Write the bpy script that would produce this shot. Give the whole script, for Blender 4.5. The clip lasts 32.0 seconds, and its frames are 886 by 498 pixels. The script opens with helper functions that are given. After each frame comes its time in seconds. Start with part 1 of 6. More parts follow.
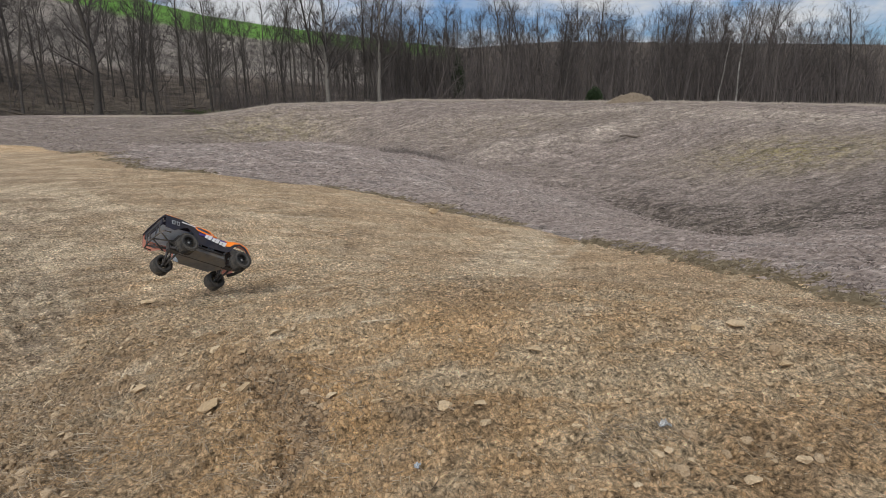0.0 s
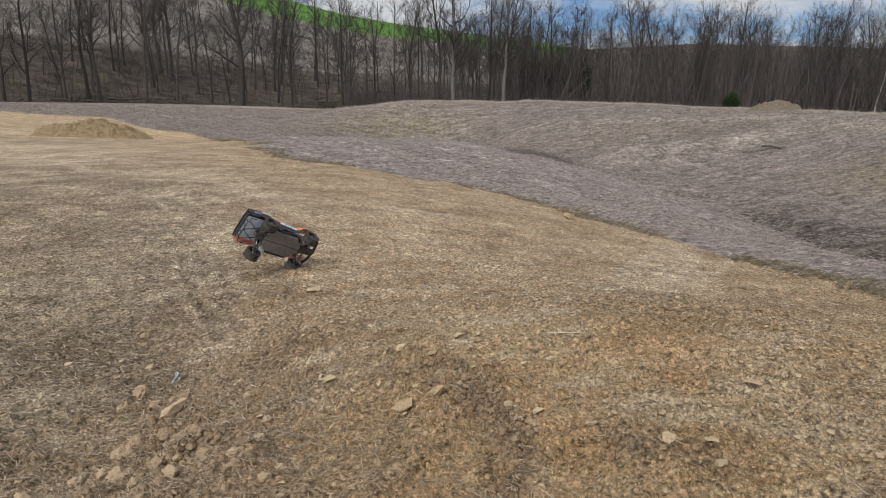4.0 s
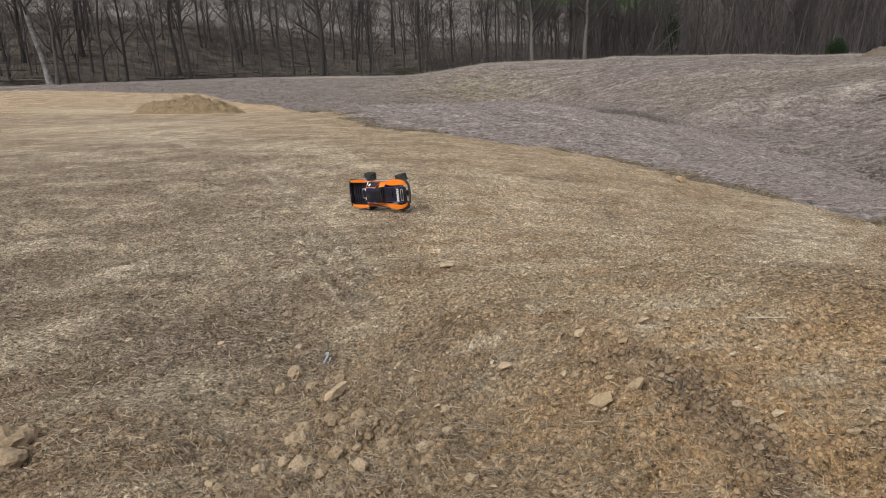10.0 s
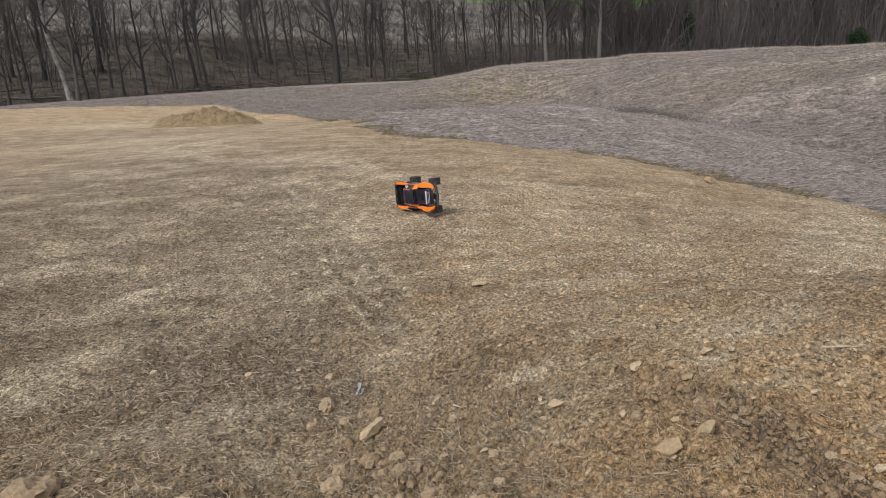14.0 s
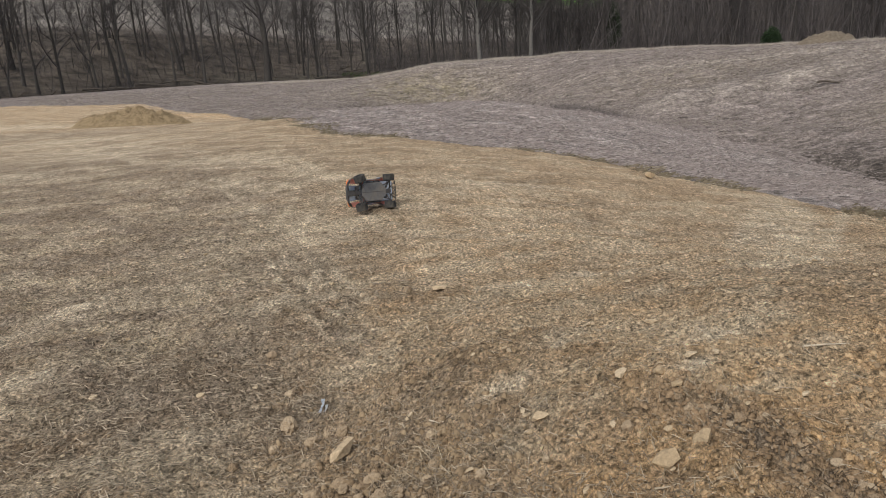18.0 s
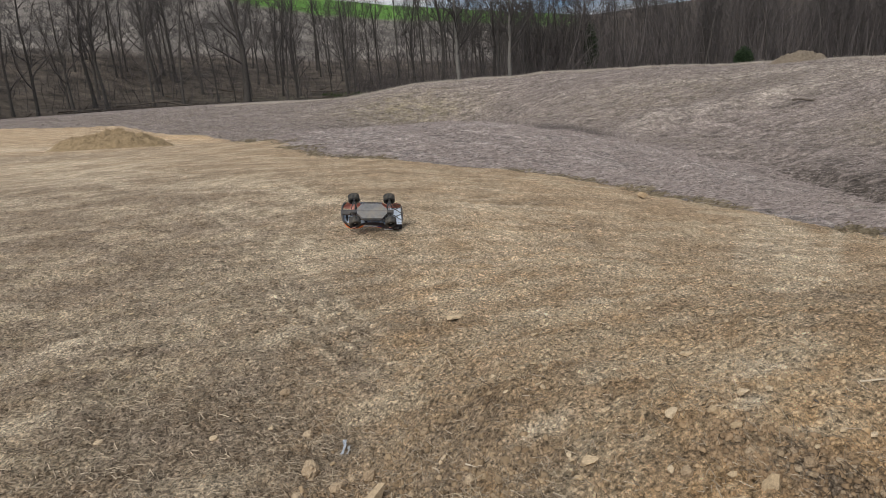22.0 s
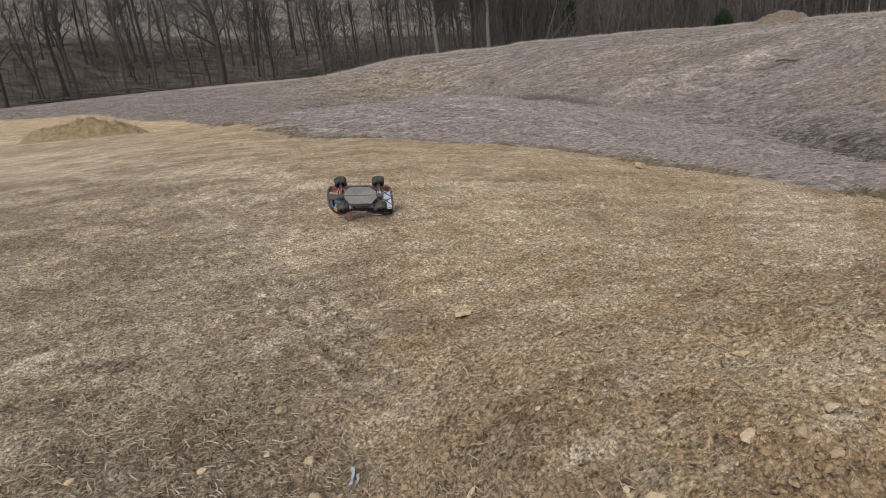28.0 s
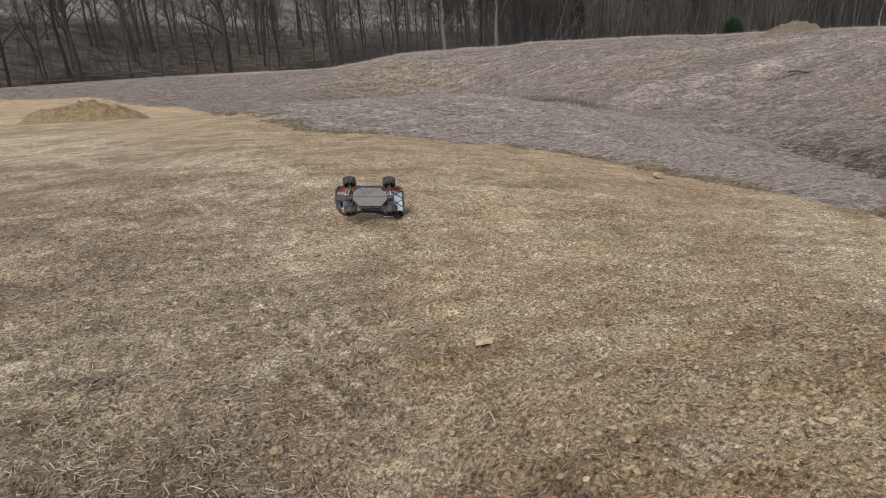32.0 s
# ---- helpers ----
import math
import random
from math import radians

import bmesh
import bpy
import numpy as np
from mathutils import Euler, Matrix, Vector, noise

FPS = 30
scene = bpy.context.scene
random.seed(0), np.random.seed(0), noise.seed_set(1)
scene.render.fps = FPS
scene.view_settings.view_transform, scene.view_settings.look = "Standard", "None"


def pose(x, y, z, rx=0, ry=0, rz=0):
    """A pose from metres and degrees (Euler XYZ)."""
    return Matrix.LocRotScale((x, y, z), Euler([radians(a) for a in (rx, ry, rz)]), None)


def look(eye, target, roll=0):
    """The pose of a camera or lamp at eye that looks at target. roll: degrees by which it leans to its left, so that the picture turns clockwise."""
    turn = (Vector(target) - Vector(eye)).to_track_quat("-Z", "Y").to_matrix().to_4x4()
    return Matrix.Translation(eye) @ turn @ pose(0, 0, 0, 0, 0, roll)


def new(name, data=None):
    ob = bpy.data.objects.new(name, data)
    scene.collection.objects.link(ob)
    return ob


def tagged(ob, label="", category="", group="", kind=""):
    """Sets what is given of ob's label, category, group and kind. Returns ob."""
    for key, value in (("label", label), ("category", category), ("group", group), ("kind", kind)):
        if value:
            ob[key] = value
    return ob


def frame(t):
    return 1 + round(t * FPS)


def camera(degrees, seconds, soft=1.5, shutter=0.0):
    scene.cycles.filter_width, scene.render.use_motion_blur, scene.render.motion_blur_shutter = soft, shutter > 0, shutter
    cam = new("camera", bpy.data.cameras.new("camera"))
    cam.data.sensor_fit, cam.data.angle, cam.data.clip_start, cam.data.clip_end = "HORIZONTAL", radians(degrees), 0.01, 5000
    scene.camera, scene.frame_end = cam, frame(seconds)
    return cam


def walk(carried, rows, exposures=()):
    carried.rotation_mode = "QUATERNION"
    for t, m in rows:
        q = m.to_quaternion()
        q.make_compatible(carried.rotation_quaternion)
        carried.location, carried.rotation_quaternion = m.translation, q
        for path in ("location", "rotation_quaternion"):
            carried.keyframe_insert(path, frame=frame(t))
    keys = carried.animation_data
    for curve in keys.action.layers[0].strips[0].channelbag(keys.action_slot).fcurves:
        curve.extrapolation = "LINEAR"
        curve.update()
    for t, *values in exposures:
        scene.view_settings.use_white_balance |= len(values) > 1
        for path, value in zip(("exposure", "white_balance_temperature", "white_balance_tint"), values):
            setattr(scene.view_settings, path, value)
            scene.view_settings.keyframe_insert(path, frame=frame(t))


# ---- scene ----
cam = camera(69.24, 32.0, soft=0.9)
# seconds, place, yaw to the left of +y, pitch, roll
PATH = [
    (0.0, 0.620, -0.295, 1.151, -15.85, -12.49, -1.12),
    (0.5, 0.599, -0.273, 1.159, -13.85, -12.48, -2.13),
    (1.0, 0.570, -0.248, 1.166, -13.07, -12.41, -1.54),
    (1.5, 0.538, -0.225, 1.171, -11.81, -12.34, -0.82),
    (2.0, 0.501, -0.203, 1.172, -10.12, -12.30, -0.04),
    (2.5, 0.460, -0.186, 1.173, -9.54, -12.26, 0.66),
    (3.0, 0.416, -0.175, 1.172, -7.48, -12.35, 0.79),
    (3.5, 0.370, -0.159, 1.165, -6.60, -12.41, 1.40),
    (4.0, 0.323, -0.146, 1.163, -5.72, -12.48, 0.70),
    (4.5, 0.274, -0.137, 1.163, -3.05, -12.63, -0.45),
    (6.5, 0.107, -0.083, 1.170, -1.32, -13.26, -2.75),
    (7.0, 0.076, -0.080, 1.179, -0.57, -14.06, -2.77),
    (7.5, 0.051, -0.064, 1.184, -0.42, -14.75, -2.38),
    (8.0, 0.034, -0.045, 1.185, -0.22, -15.16, -1.96),
    (8.5, 0.016, -0.028, 1.189, -0.07, -15.39, -1.78),
    (9.0, 0.001, 0.001, 1.186, 0.26, -15.56, -1.87),
    (9.5, -0.018, 0.027, 1.180, 0.86, -15.57, -1.76),
    (10.0, -0.034, 0.061, 1.174, 1.45, -15.51, -1.90),
    (10.5, -0.041, 0.097, 1.173, 2.42, -15.36, -2.79),
    (11.0, -0.053, 0.129, 1.183, 2.81, -15.43, -4.47),
    (11.5, -0.063, 0.153, 1.196, 3.02, -15.33, -4.88),
    (12.0, -0.067, 0.174, 1.210, 3.34, -15.22, -5.36),
    (12.5, -0.081, 0.191, 1.216, 3.44, -15.08, -5.09),
    (13.0, -0.093, 0.213, 1.221, 3.41, -15.03, -4.68),
    (13.5, -0.103, 0.229, 1.222, 3.43, -15.12, -4.14),
    (14.0, -0.114, 0.246, 1.222, 3.12, -15.16, -3.84),
    (14.5, -0.121, 0.261, 1.223, 2.73, -15.32, -3.87),
    (16.5, -0.170, 0.323, 1.221, -0.81, -15.92, -3.38),
    (17.0, -0.189, 0.342, 1.221, -1.79, -16.05, -3.35),
    (17.5, -0.213, 0.363, 1.222, -2.53, -16.03, -3.46),
    (18.0, -0.237, 0.378, 1.230, -2.58, -15.74, -3.86),
    (18.5, -0.265, 0.393, 1.237, -2.78, -15.12, -4.50),
    (19.0, -0.296, 0.410, 1.245, -2.90, -14.56, -4.74),
    (19.5, -0.324, 0.425, 1.253, -3.30, -14.24, -5.15),
    (20.0, -0.348, 0.433, 1.265, -3.51, -14.09, -5.53),
    (20.5, -0.368, 0.451, 1.272, -3.57, -14.01, -5.57),
    (21.0, -0.386, 0.465, 1.274, -3.95, -14.08, -5.31),
    (21.5, -0.405, 0.476, 1.278, -4.46, -14.16, -4.68),
    (22.0, -0.416, 0.497, 1.275, -4.48, -14.22, -4.13),
    (22.5, -0.429, 0.511, 1.276, -4.66, -14.31, -3.78),
    (23.0, -0.435, 0.529, 1.274, -4.96, -14.41, -3.56),
    (23.5, -0.443, 0.547, 1.272, -5.04, -14.58, -3.32),
    (24.0, -0.452, 0.566, 1.271, -5.41, -14.99, -3.10),
    (24.5, -0.458, 0.598, 1.264, -5.48, -15.43, -3.00),
    (25.0, -0.463, 0.625, 1.260, -5.54, -15.84, -3.01),
    (25.5, -0.468, 0.651, 1.260, -5.71, -16.26, -3.42),
    (27.5, -0.479, 0.833, 1.254, -5.73, -16.52, -5.34),
    (28.0, -0.478, 0.879, 1.263, -5.58, -16.47, -6.35),
    (28.5, -0.478, 0.927, 1.268, -5.44, -16.53, -6.63),
    (29.0, -0.484, 0.975, 1.271, -5.38, -16.52, -6.38),
    (29.5, -0.489, 1.016, 1.276, -5.31, -16.59, -6.23),
    (30.0, -0.498, 1.059, 1.277, -5.30, -16.69, -5.47),
    (30.5, -0.508, 1.106, 1.277, -5.34, -16.76, -4.57),
    (31.0, -0.518, 1.155, 1.276, -5.40, -16.79, -4.32),
    (31.5, -0.528, 1.206, 1.274, -5.51, -16.85, -4.18),
    (32.0, -0.541, 1.263, 1.268, -5.70, -16.74, -4.00),
]
EXPOSURES = [(0.0, -0.08), (32.0, -0.07)]
walk(cam, [(t, pose(x, y, z, 90 + p, 0, w) @ pose(0, 0, 0, 0, 0, r)) for t, x, y, z, w, p, r in PATH], EXPOSURES)

# ---- world and sun: a bright, cloudy spring day ----
world = bpy.data.worlds.new("sky")
scene.world = world
world.use_nodes = True
wn, wl = world.node_tree.nodes, world.node_tree.links
wn.clear()
w_out = wn.new("ShaderNodeOutputWorld")
w_bg = wn.new("ShaderNodeBackground")
w_sky = wn.new("ShaderNodeTexSky")
w_sky.sky_type, w_sky.sun_disc = "NISHITA", False
w_sky.sun_elevation, w_sky.sun_rotation = radians(42), radians(215)
w_sky.air_density, w_sky.dust_density = 1.0, 0.6
w_co = wn.new("ShaderNodeTexCoord")
w_map = wn.new("ShaderNodeMapping")
w_map.inputs["Scale"].default_value = (1.0, 1.0, 3.2)
w_noise = wn.new("ShaderNodeTexNoise")
w_noise.inputs["Scale"].default_value = 3.4
w_noise.inputs["Detail"].default_value = 9
w_noise.inputs["Roughness"].default_value = 0.58
w_ramp = wn.new("ShaderNodeValToRGB")
w_ramp.color_ramp.elements[0].position, w_ramp.color_ramp.elements[1].position = 0.46, 0.60
w_sep = wn.new("ShaderNodeSeparateXYZ")
w_high = wn.new("ShaderNodeMath")
w_high.operation = "MULTIPLY_ADD"
w_high.inputs[1].default_value = 0.16
w_gain = wn.new("ShaderNodeMix")
w_gain.data_type, w_gain.blend_type = "RGBA", "MULTIPLY"
w_gain.inputs["Factor"].default_value = 1.0
w_gain.inputs["B"].default_value = (0.062, 0.078, 0.105, 1)
w_mix = wn.new("ShaderNodeMix")
w_mix.data_type = "RGBA"
w_mix.inputs["B"].default_value = (0.86, 0.89, 0.93, 1)
wl.new(w_co.outputs["Generated"], w_map.inputs["Vector"])
wl.new(w_map.outputs["Vector"], w_noise.inputs["Vector"])
wl.new(w_co.outputs["Generated"], w_sep.inputs["Vector"])
wl.new(w_sep.outputs["Z"], w_high.inputs[0])
wl.new(w_noise.outputs["Fac"], w_high.inputs[2])
wl.new(w_high.outputs[0], w_ramp.inputs["Fac"])
wl.new(w_sky.outputs["Color"], w_gain.inputs["A"])
wl.new(w_gain.outputs["Result"], w_mix.inputs["A"])
wl.new(w_ramp.outputs["Color"], w_mix.inputs["Factor"])
wl.new(w_mix.outputs["Result"], w_bg.inputs["Color"])
wl.new(w_bg.outputs["Background"], w_out.inputs["Surface"])
w_bg.inputs["Strength"].default_value = 0.75

sun = new("sun", bpy.data.lights.new("sun", "SUN"))
sun.data.energy, sun.data.angle, sun.data.color = 2.7, radians(24), (1.0, 0.95, 0.88)
sun.matrix_world = look((-20, -28, 32), (0, 0, 0))


# ---- materials ----
class Nodes:
    """A material's node tree, written as calls."""

    def __init__(self, name, rough=0.9, metal=0.0, spec=0.3):
        self.m = bpy.data.materials.new(name)
        self.m.use_nodes = True
        self.t = self.m.node_tree
        self.bsdf = self.t.nodes["Principled BSDF"]
        self.bsdf.inputs["Roughness"].default_value = rough
        self.bsdf.inputs["Metallic"].default_value = metal
        self.bsdf.inputs["Specular IOR Level"].default_value = spec

    def put(self, socket, v):
        if isinstance(v, bpy.types.NodeSocket):
            self.t.links.new(v, socket)
        elif isinstance(v, (tuple, list)):
            socket.default_value = (*v, 1) if len(v) == 3 and socket.type == "RGBA" else v
        else:
            socket.default_value = v

    def add(self, kind, **ins):
        n = self.t.nodes.new("ShaderNode" + kind)
        for k, v in ins.items():
            self.put(n.inputs[k], v)
        return n

    def where(self, scale=(1, 1, 1), local=True):
        c = self.t.nodes.new("ShaderNodeTexCoord")
        n = self.t.nodes.new("ShaderNodeMapping")
        self.t.links.new(c.outputs["Object"], n.inputs["Vector"])
        n.inputs["Scale"].default_value = scale
        return n.outputs["Vector"]

    def noise(self, at, scale, detail=6, rough=0.6, twist=0.0):
        n = self.add("TexNoise", Vector=at, Scale=scale, Detail=detail, Roughness=rough, Distortion=twist)
        return n.outputs["Fac"]

    def cells(self, at, scale, what="Distance"):
        n = self.add("TexVoronoi", Vector=at, Scale=scale)
        return n.outputs[what]

    def ramp(self, fac, *stops):
        n = self.t.nodes.new("ShaderNodeValToRGB")
        r = n.color_ramp
        while len(r.elements) < len(stops):
            r.elements.new(0.5)
        for e, (p, c) in zip(r.elements, stops):
            e.position, e.color = p, (*c, 1) if isinstance(c, tuple) else (c, c, c, 1)
        self.put(n.inputs["Fac"], fac)
        return n.outputs["Color"]

    def mix(self, fac, a, b, blend="MIX"):
        n = self.t.nodes.new("ShaderNodeMix")
        n.data_type, n.blend_type = "RGBA", blend
        for k, v in (("Factor", fac), ("A", a), ("B", b)):
            s = [i for i in n.inputs if i.name == k and i.type == ("VALUE" if k == "Factor" else "RGBA")][0]
            self.put(s, v)
        return [o for o in n.outputs if o.type == "RGBA"][0]

    def math(self, op, a, b=0.0, c=0.0):
        n = self.t.nodes.new("ShaderNodeMath")
        n.operation = op
        for i, v in enumerate((a, b, c)):
            self.put(n.inputs[i], v)
        return n.outputs[0]

    def warp(self, at, scale, amount):
        """Places pushed about a little, so that cells get ragged edges."""
        w = self.add("TexNoise", Vector=at, Scale=scale, Detail=4, Roughness=0.6)
        n = self.t.nodes.new("ShaderNodeVectorMath")
        n.operation = "MULTIPLY_ADD"
        self.put(n.inputs[0], w.outputs["Color"])
        n.inputs[1].default_value = (amount, amount, amount)
        self.put(n.inputs[2], at)
        return n.outputs[0]

    def attr(self, name):
        n = self.t.nodes.new("ShaderNodeAttribute")
        n.attribute_name = name
        s = self.t.nodes.new("ShaderNodeSeparateColor")
        self.t.links.new(n.outputs["Color"], s.inputs["Color"])
        return s.outputs["Red"], s.outputs["Green"], s.outputs["Blue"], n.outputs["Alpha"]

    def bump(self, height, strength=0.5, dist=0.01):
        n = self.add("Bump", Height=height, Strength=strength, Distance=dist)
        self.put(self.bsdf.inputs["Normal"], n.outputs["Normal"])

    def done(self, color, rough=None):
        self.put(self.bsdf.inputs["Base Color"], color)
        if rough is not None:
            self.put(self.bsdf.inputs["Roughness"], rough)
        return self.m


def earth_tones(n, at, pale, clay, dark):
    """Dry subsoil: buff to brown, orange where the clay shows, pale where dust has washed together."""
    big = n.noise(at, 0.9, 5, 0.6)
    mid = n.noise(at, 5.0, 7, 0.62)
    earth = n.ramp(big, (0.32, (0.298, 0.205, 0.122)), (0.52, (0.345, 0.245, 0.152)), (0.72, (0.378, 0.282, 0.186)))
    earth = n.mix(n.ramp(mid, (0.46, 0.0), (0.62, 0.60)), earth, (0.258, 0.181, 0.113))
    earth = n.mix(n.math("MULTIPLY", clay, n.ramp(mid, (0.30, 1.0), (0.62, 0.45))), earth, (0.450, 0.288, 0.142))
    # matted litter and dark soil, plus shade painted into bank lip and ruts
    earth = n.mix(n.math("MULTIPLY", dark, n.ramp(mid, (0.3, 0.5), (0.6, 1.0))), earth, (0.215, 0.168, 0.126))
    earth = n.mix(1.0, earth, n.ramp(n.noise(at, 1.5, 9, 0.72), (0.37, (0.78, 0.77, 0.76)), (0.5, 1.02), (0.63, (1.22, 1.22, 1.22))), "MULTIPLY")
    earth = n.mix(n.math("MULTIPLY", pale, 0.42), earth, (0.470, 0.392, 0.285))
    streak = n.noise(n.where((0.7, 1.7, 1)), 1.25, 10, 0.74, 0.4)
    earth = n.mix(n.ramp(streak, (0.49, 0.0), (0.60, 0.62)), earth, (0.500, 0.412, 0.290))
    earth = n.mix(n.ramp(streak, (0.37, 0.60), (0.47, 0.0)), earth, (0.205, 0.158, 0.112))
    dust = n.ramp(n.noise(n.where((0.8, 1.5, 1)), 3.4, 8, 0.66, 0.4), (0.44, 0.0), (0.60, 0.80))
    return n.mix(n.math("MULTIPLY", pale, dust), earth, (0.545, 0.455, 0.335))


def ground_material():
    n = Nodes("bare_earth_and_dead_grass", 0.95, 0, 0.12)
    at = n.where()
    grass, pale, clay, dark = n.attr("zone")
    litter, stubble, green, olive = n.attr("field")
    hill, weeds, light, _ = n.attr("slope")
    bent = n.warp(at, 30.0, 0.02)
    chip, chip_tone = n.cells(bent, 95.0), n.cells(bent, 95.0, "Color")
    loose = n.ramp(n.noise(at, 2.2, 6, 0.62), (0.40, 0.15), (0.60, 1.0))
    fine = n.noise(at, 60.0, 6, 0.70)
    clumps = n.noise(at, 5.0, 9, 0.74)
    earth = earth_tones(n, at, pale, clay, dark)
    grain = n.noise(at, 17.0, 10, 0.84)
    tone = n.mix(1.0, n.ramp(grain, (0.37, (0.50, 0.47, 0.45)), (0.49, 1.02), (0.62, (1.50, 1.51, 1.53))), n.ramp(chip_tone, (0.1, (0.82, 0.81, 0.80)), (0.9, (1.20, 1.21, 1.22))), "MULTIPLY")
    earth = n.mix(n.ramp(loose, (0, 0.75), (1, 1.0)), earth, n.mix(1.0, earth, tone, "MULTIPLY"))
    dead = n.ramp(n.noise(at, 0.55, 7, 0.65), (0.32, (0.285, 0.242, 0.224)), (0.52, (0.372, 0.322, 0.302)), (0.70, (0.450, 0.396, 0.372)))
    dead = n.mix(n.ramp(n.noise(n.where((4, 9, 9)), 1.5, 8, 0.75), (0.40, 0.8), (0.58, 0.0)), dead, (0.195, 0.165, 0.143))
    dead = n.mix(n.math("MULTIPLY", hill, n.ramp(n.noise(at, 0.8, 8, 0.7, 0.3), (0.3, 0.55), (0.62, 1.0))), dead, (0.196, 0.164, 0.148))
    dead = n.mix(n.math("MULTIPLY", olive, n.ramp(n.noise(at, 1.4, 7, 0.7), (0.35, 0.2), (0.6, 1.0))), dead, (0.215, 0.182, 0.098))
    # dark of the weeds, and the shade painted along the slope's folds
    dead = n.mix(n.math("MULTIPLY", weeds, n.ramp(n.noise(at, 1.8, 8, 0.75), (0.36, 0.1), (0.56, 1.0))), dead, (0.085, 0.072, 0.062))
    # pale paths, and the highlight painted on the spur's crest
    dead = n.mix(n.math("MULTIPLY", light, n.ramp(n.noise(at, 1.2, 8, 0.75), (0.40, 0.2), (0.6, 1.0))), dead, (0.395, 0.345, 0.292))
    dead = n.mix(1.0, dead, n.ramp(n.noise(n.where((0.6, 1.5, 1)), 1.6, 10, 0.76, 0.5), (0.36, 0.52), (0.5, 1.0), (0.64, 1.50)), "MULTIPLY")
    dead = n.mix(1.0, dead, n.ramp(clumps, (0.36, 0.50), (0.5, 0.95), (0.62, 1.40)), "MULTIPLY")
    edge = n.math("ADD", grass, n.math("MULTIPLY", n.math("SUBTRACT", n.noise(at, 1.3, 8, 0.7), 0.5), 1.1))
    turf = n.ramp(edge, (0.42, 0.0), (0.58, 1.0))
    earth = n.mix(1.0, earth, n.ramp(clumps, (0.34, (0.86, 0.85, 0.84)), (0.5, 1.03), (0.64, (1.16, 1.16, 1.17))), "MULTIPLY")
    col = n.mix(turf, earth, dead)
    floor = n.ramp(n.noise(at, 0.35, 9, 0.75), (0.36, (0.028, 0.024, 0.021)), (0.60, (0.118, 0.097, 0.078)))
    col = n.mix(litter, col, floor)
    col = n.mix(stubble, col, n.ramp(n.noise(at, 0.12, 8, 0.7), (0.36, (0.080, 0.072, 0.065)), (0.62, (0.215, 0.193, 0.172))))
    col = n.mix(green, col, n.ramp(n.noise(at, 0.08, 6, 0.6), (0.3, (0.065, 0.150, 0.026)), (0.7, (0.105, 0.215, 0.042))))
    col = n.mix(1.0, col, n.ramp(fine, (0.37, 0.34), (0.49, 1.14), (0.61, 2.12)), "MULTIPLY")
    relief = n.math("ADD", n.math("MULTIPLY", grain, n.math("MULTIPLY_ADD", loose, 0.028, 0.024)), n.math("MULTIPLY", n.ramp(chip, (0.0, 1.0), (0.6, 0.0)), 0.0060))
    relief = n.math("ADD", relief, n.math("MULTIPLY", fine, 0.016))
    relief = n.math("ADD", relief, n.math("MULTIPLY", clumps, n.math("MULTIPLY_ADD", turf, 0.02, 0.030)))
    n.bump(relief, 1.0, 1.0)
    return n.done(col)


def crumb_material():
    """Loose crumbs of the same earth, each of its own tone."""
    n = Nodes("loose_crumbs", 0.95, 0, 0.12)
    at = n.where()
    grass, pale, clay, dark = n.attr("zone")
    r = n.t.nodes.new("ShaderNodeNewGeometry").outputs["Random Per Island"]
    col = n.mix(1.0, earth_tones(n, at, pale, clay, dark), n.ramp(r, (0.0, (0.58, 0.56, 0.54)), (0.6, (0.90, 0.89, 0.88)), (1.0, (1.10, 1.10, 1.10))), "MULTIPLY")
    f = n.noise(at, 150.0, 5, 0.6)
    col = n.mix(1.0, col, n.ramp(f, (0.3, 0.8), (0.7, 1.2)), "MULTIPLY")
    return n.done(col)


def plain(name, color, rough=0.8, metal=0.0, spec=0.3, vary=0.25, scale=30.0, bump=0.2, dist=0.002, grime=None):
    """A surface of one colour with uneven tone, fine relief and, if asked, dust."""
    n = Nodes(name, rough, metal, spec)
    at = n.where()
    f = n.noise(at, scale, 7, 0.65)
    col = n.mix(1.0, color, n.ramp(f, (0.3, 1 - vary), (0.7, 1 + vary)), "MULTIPLY")
    if grime:
        g = n.ramp(n.noise(at, scale * 0.35, 8, 0.7, 0.5), (0.42, 0.0), (0.66, grime[3]))
        col = n.mix(g, col, grime[:3])
    if bump:
        n.bump(f, bump, dist)
    return n.done(col)


def varied(name, a, b, rough=0.95, scale=20.0, bump=0.5, dist=0.01, island=False):
    """Stones, wood and straw: tone differs from piece to piece."""
    n = Nodes(name, rough, 0, 0.15)
    at = n.where()
    f = n.noise(at, scale, 8, 0.7)
    if island:
        r = n.t.nodes.new("ShaderNodeNewGeometry").outputs["Random Per Island"]
    else:
        r = n.t.nodes.new("ShaderNodeObjectInfo").outputs["Random"]
    col = n.mix(r, a, b)
    col = n.mix(1.0, col, n.ramp(f, (0.3, 0.62), (0.7, 1.25)), "MULTIPLY")
    if bump:
        n.bump(f, bump, dist)
    return n.done(col)


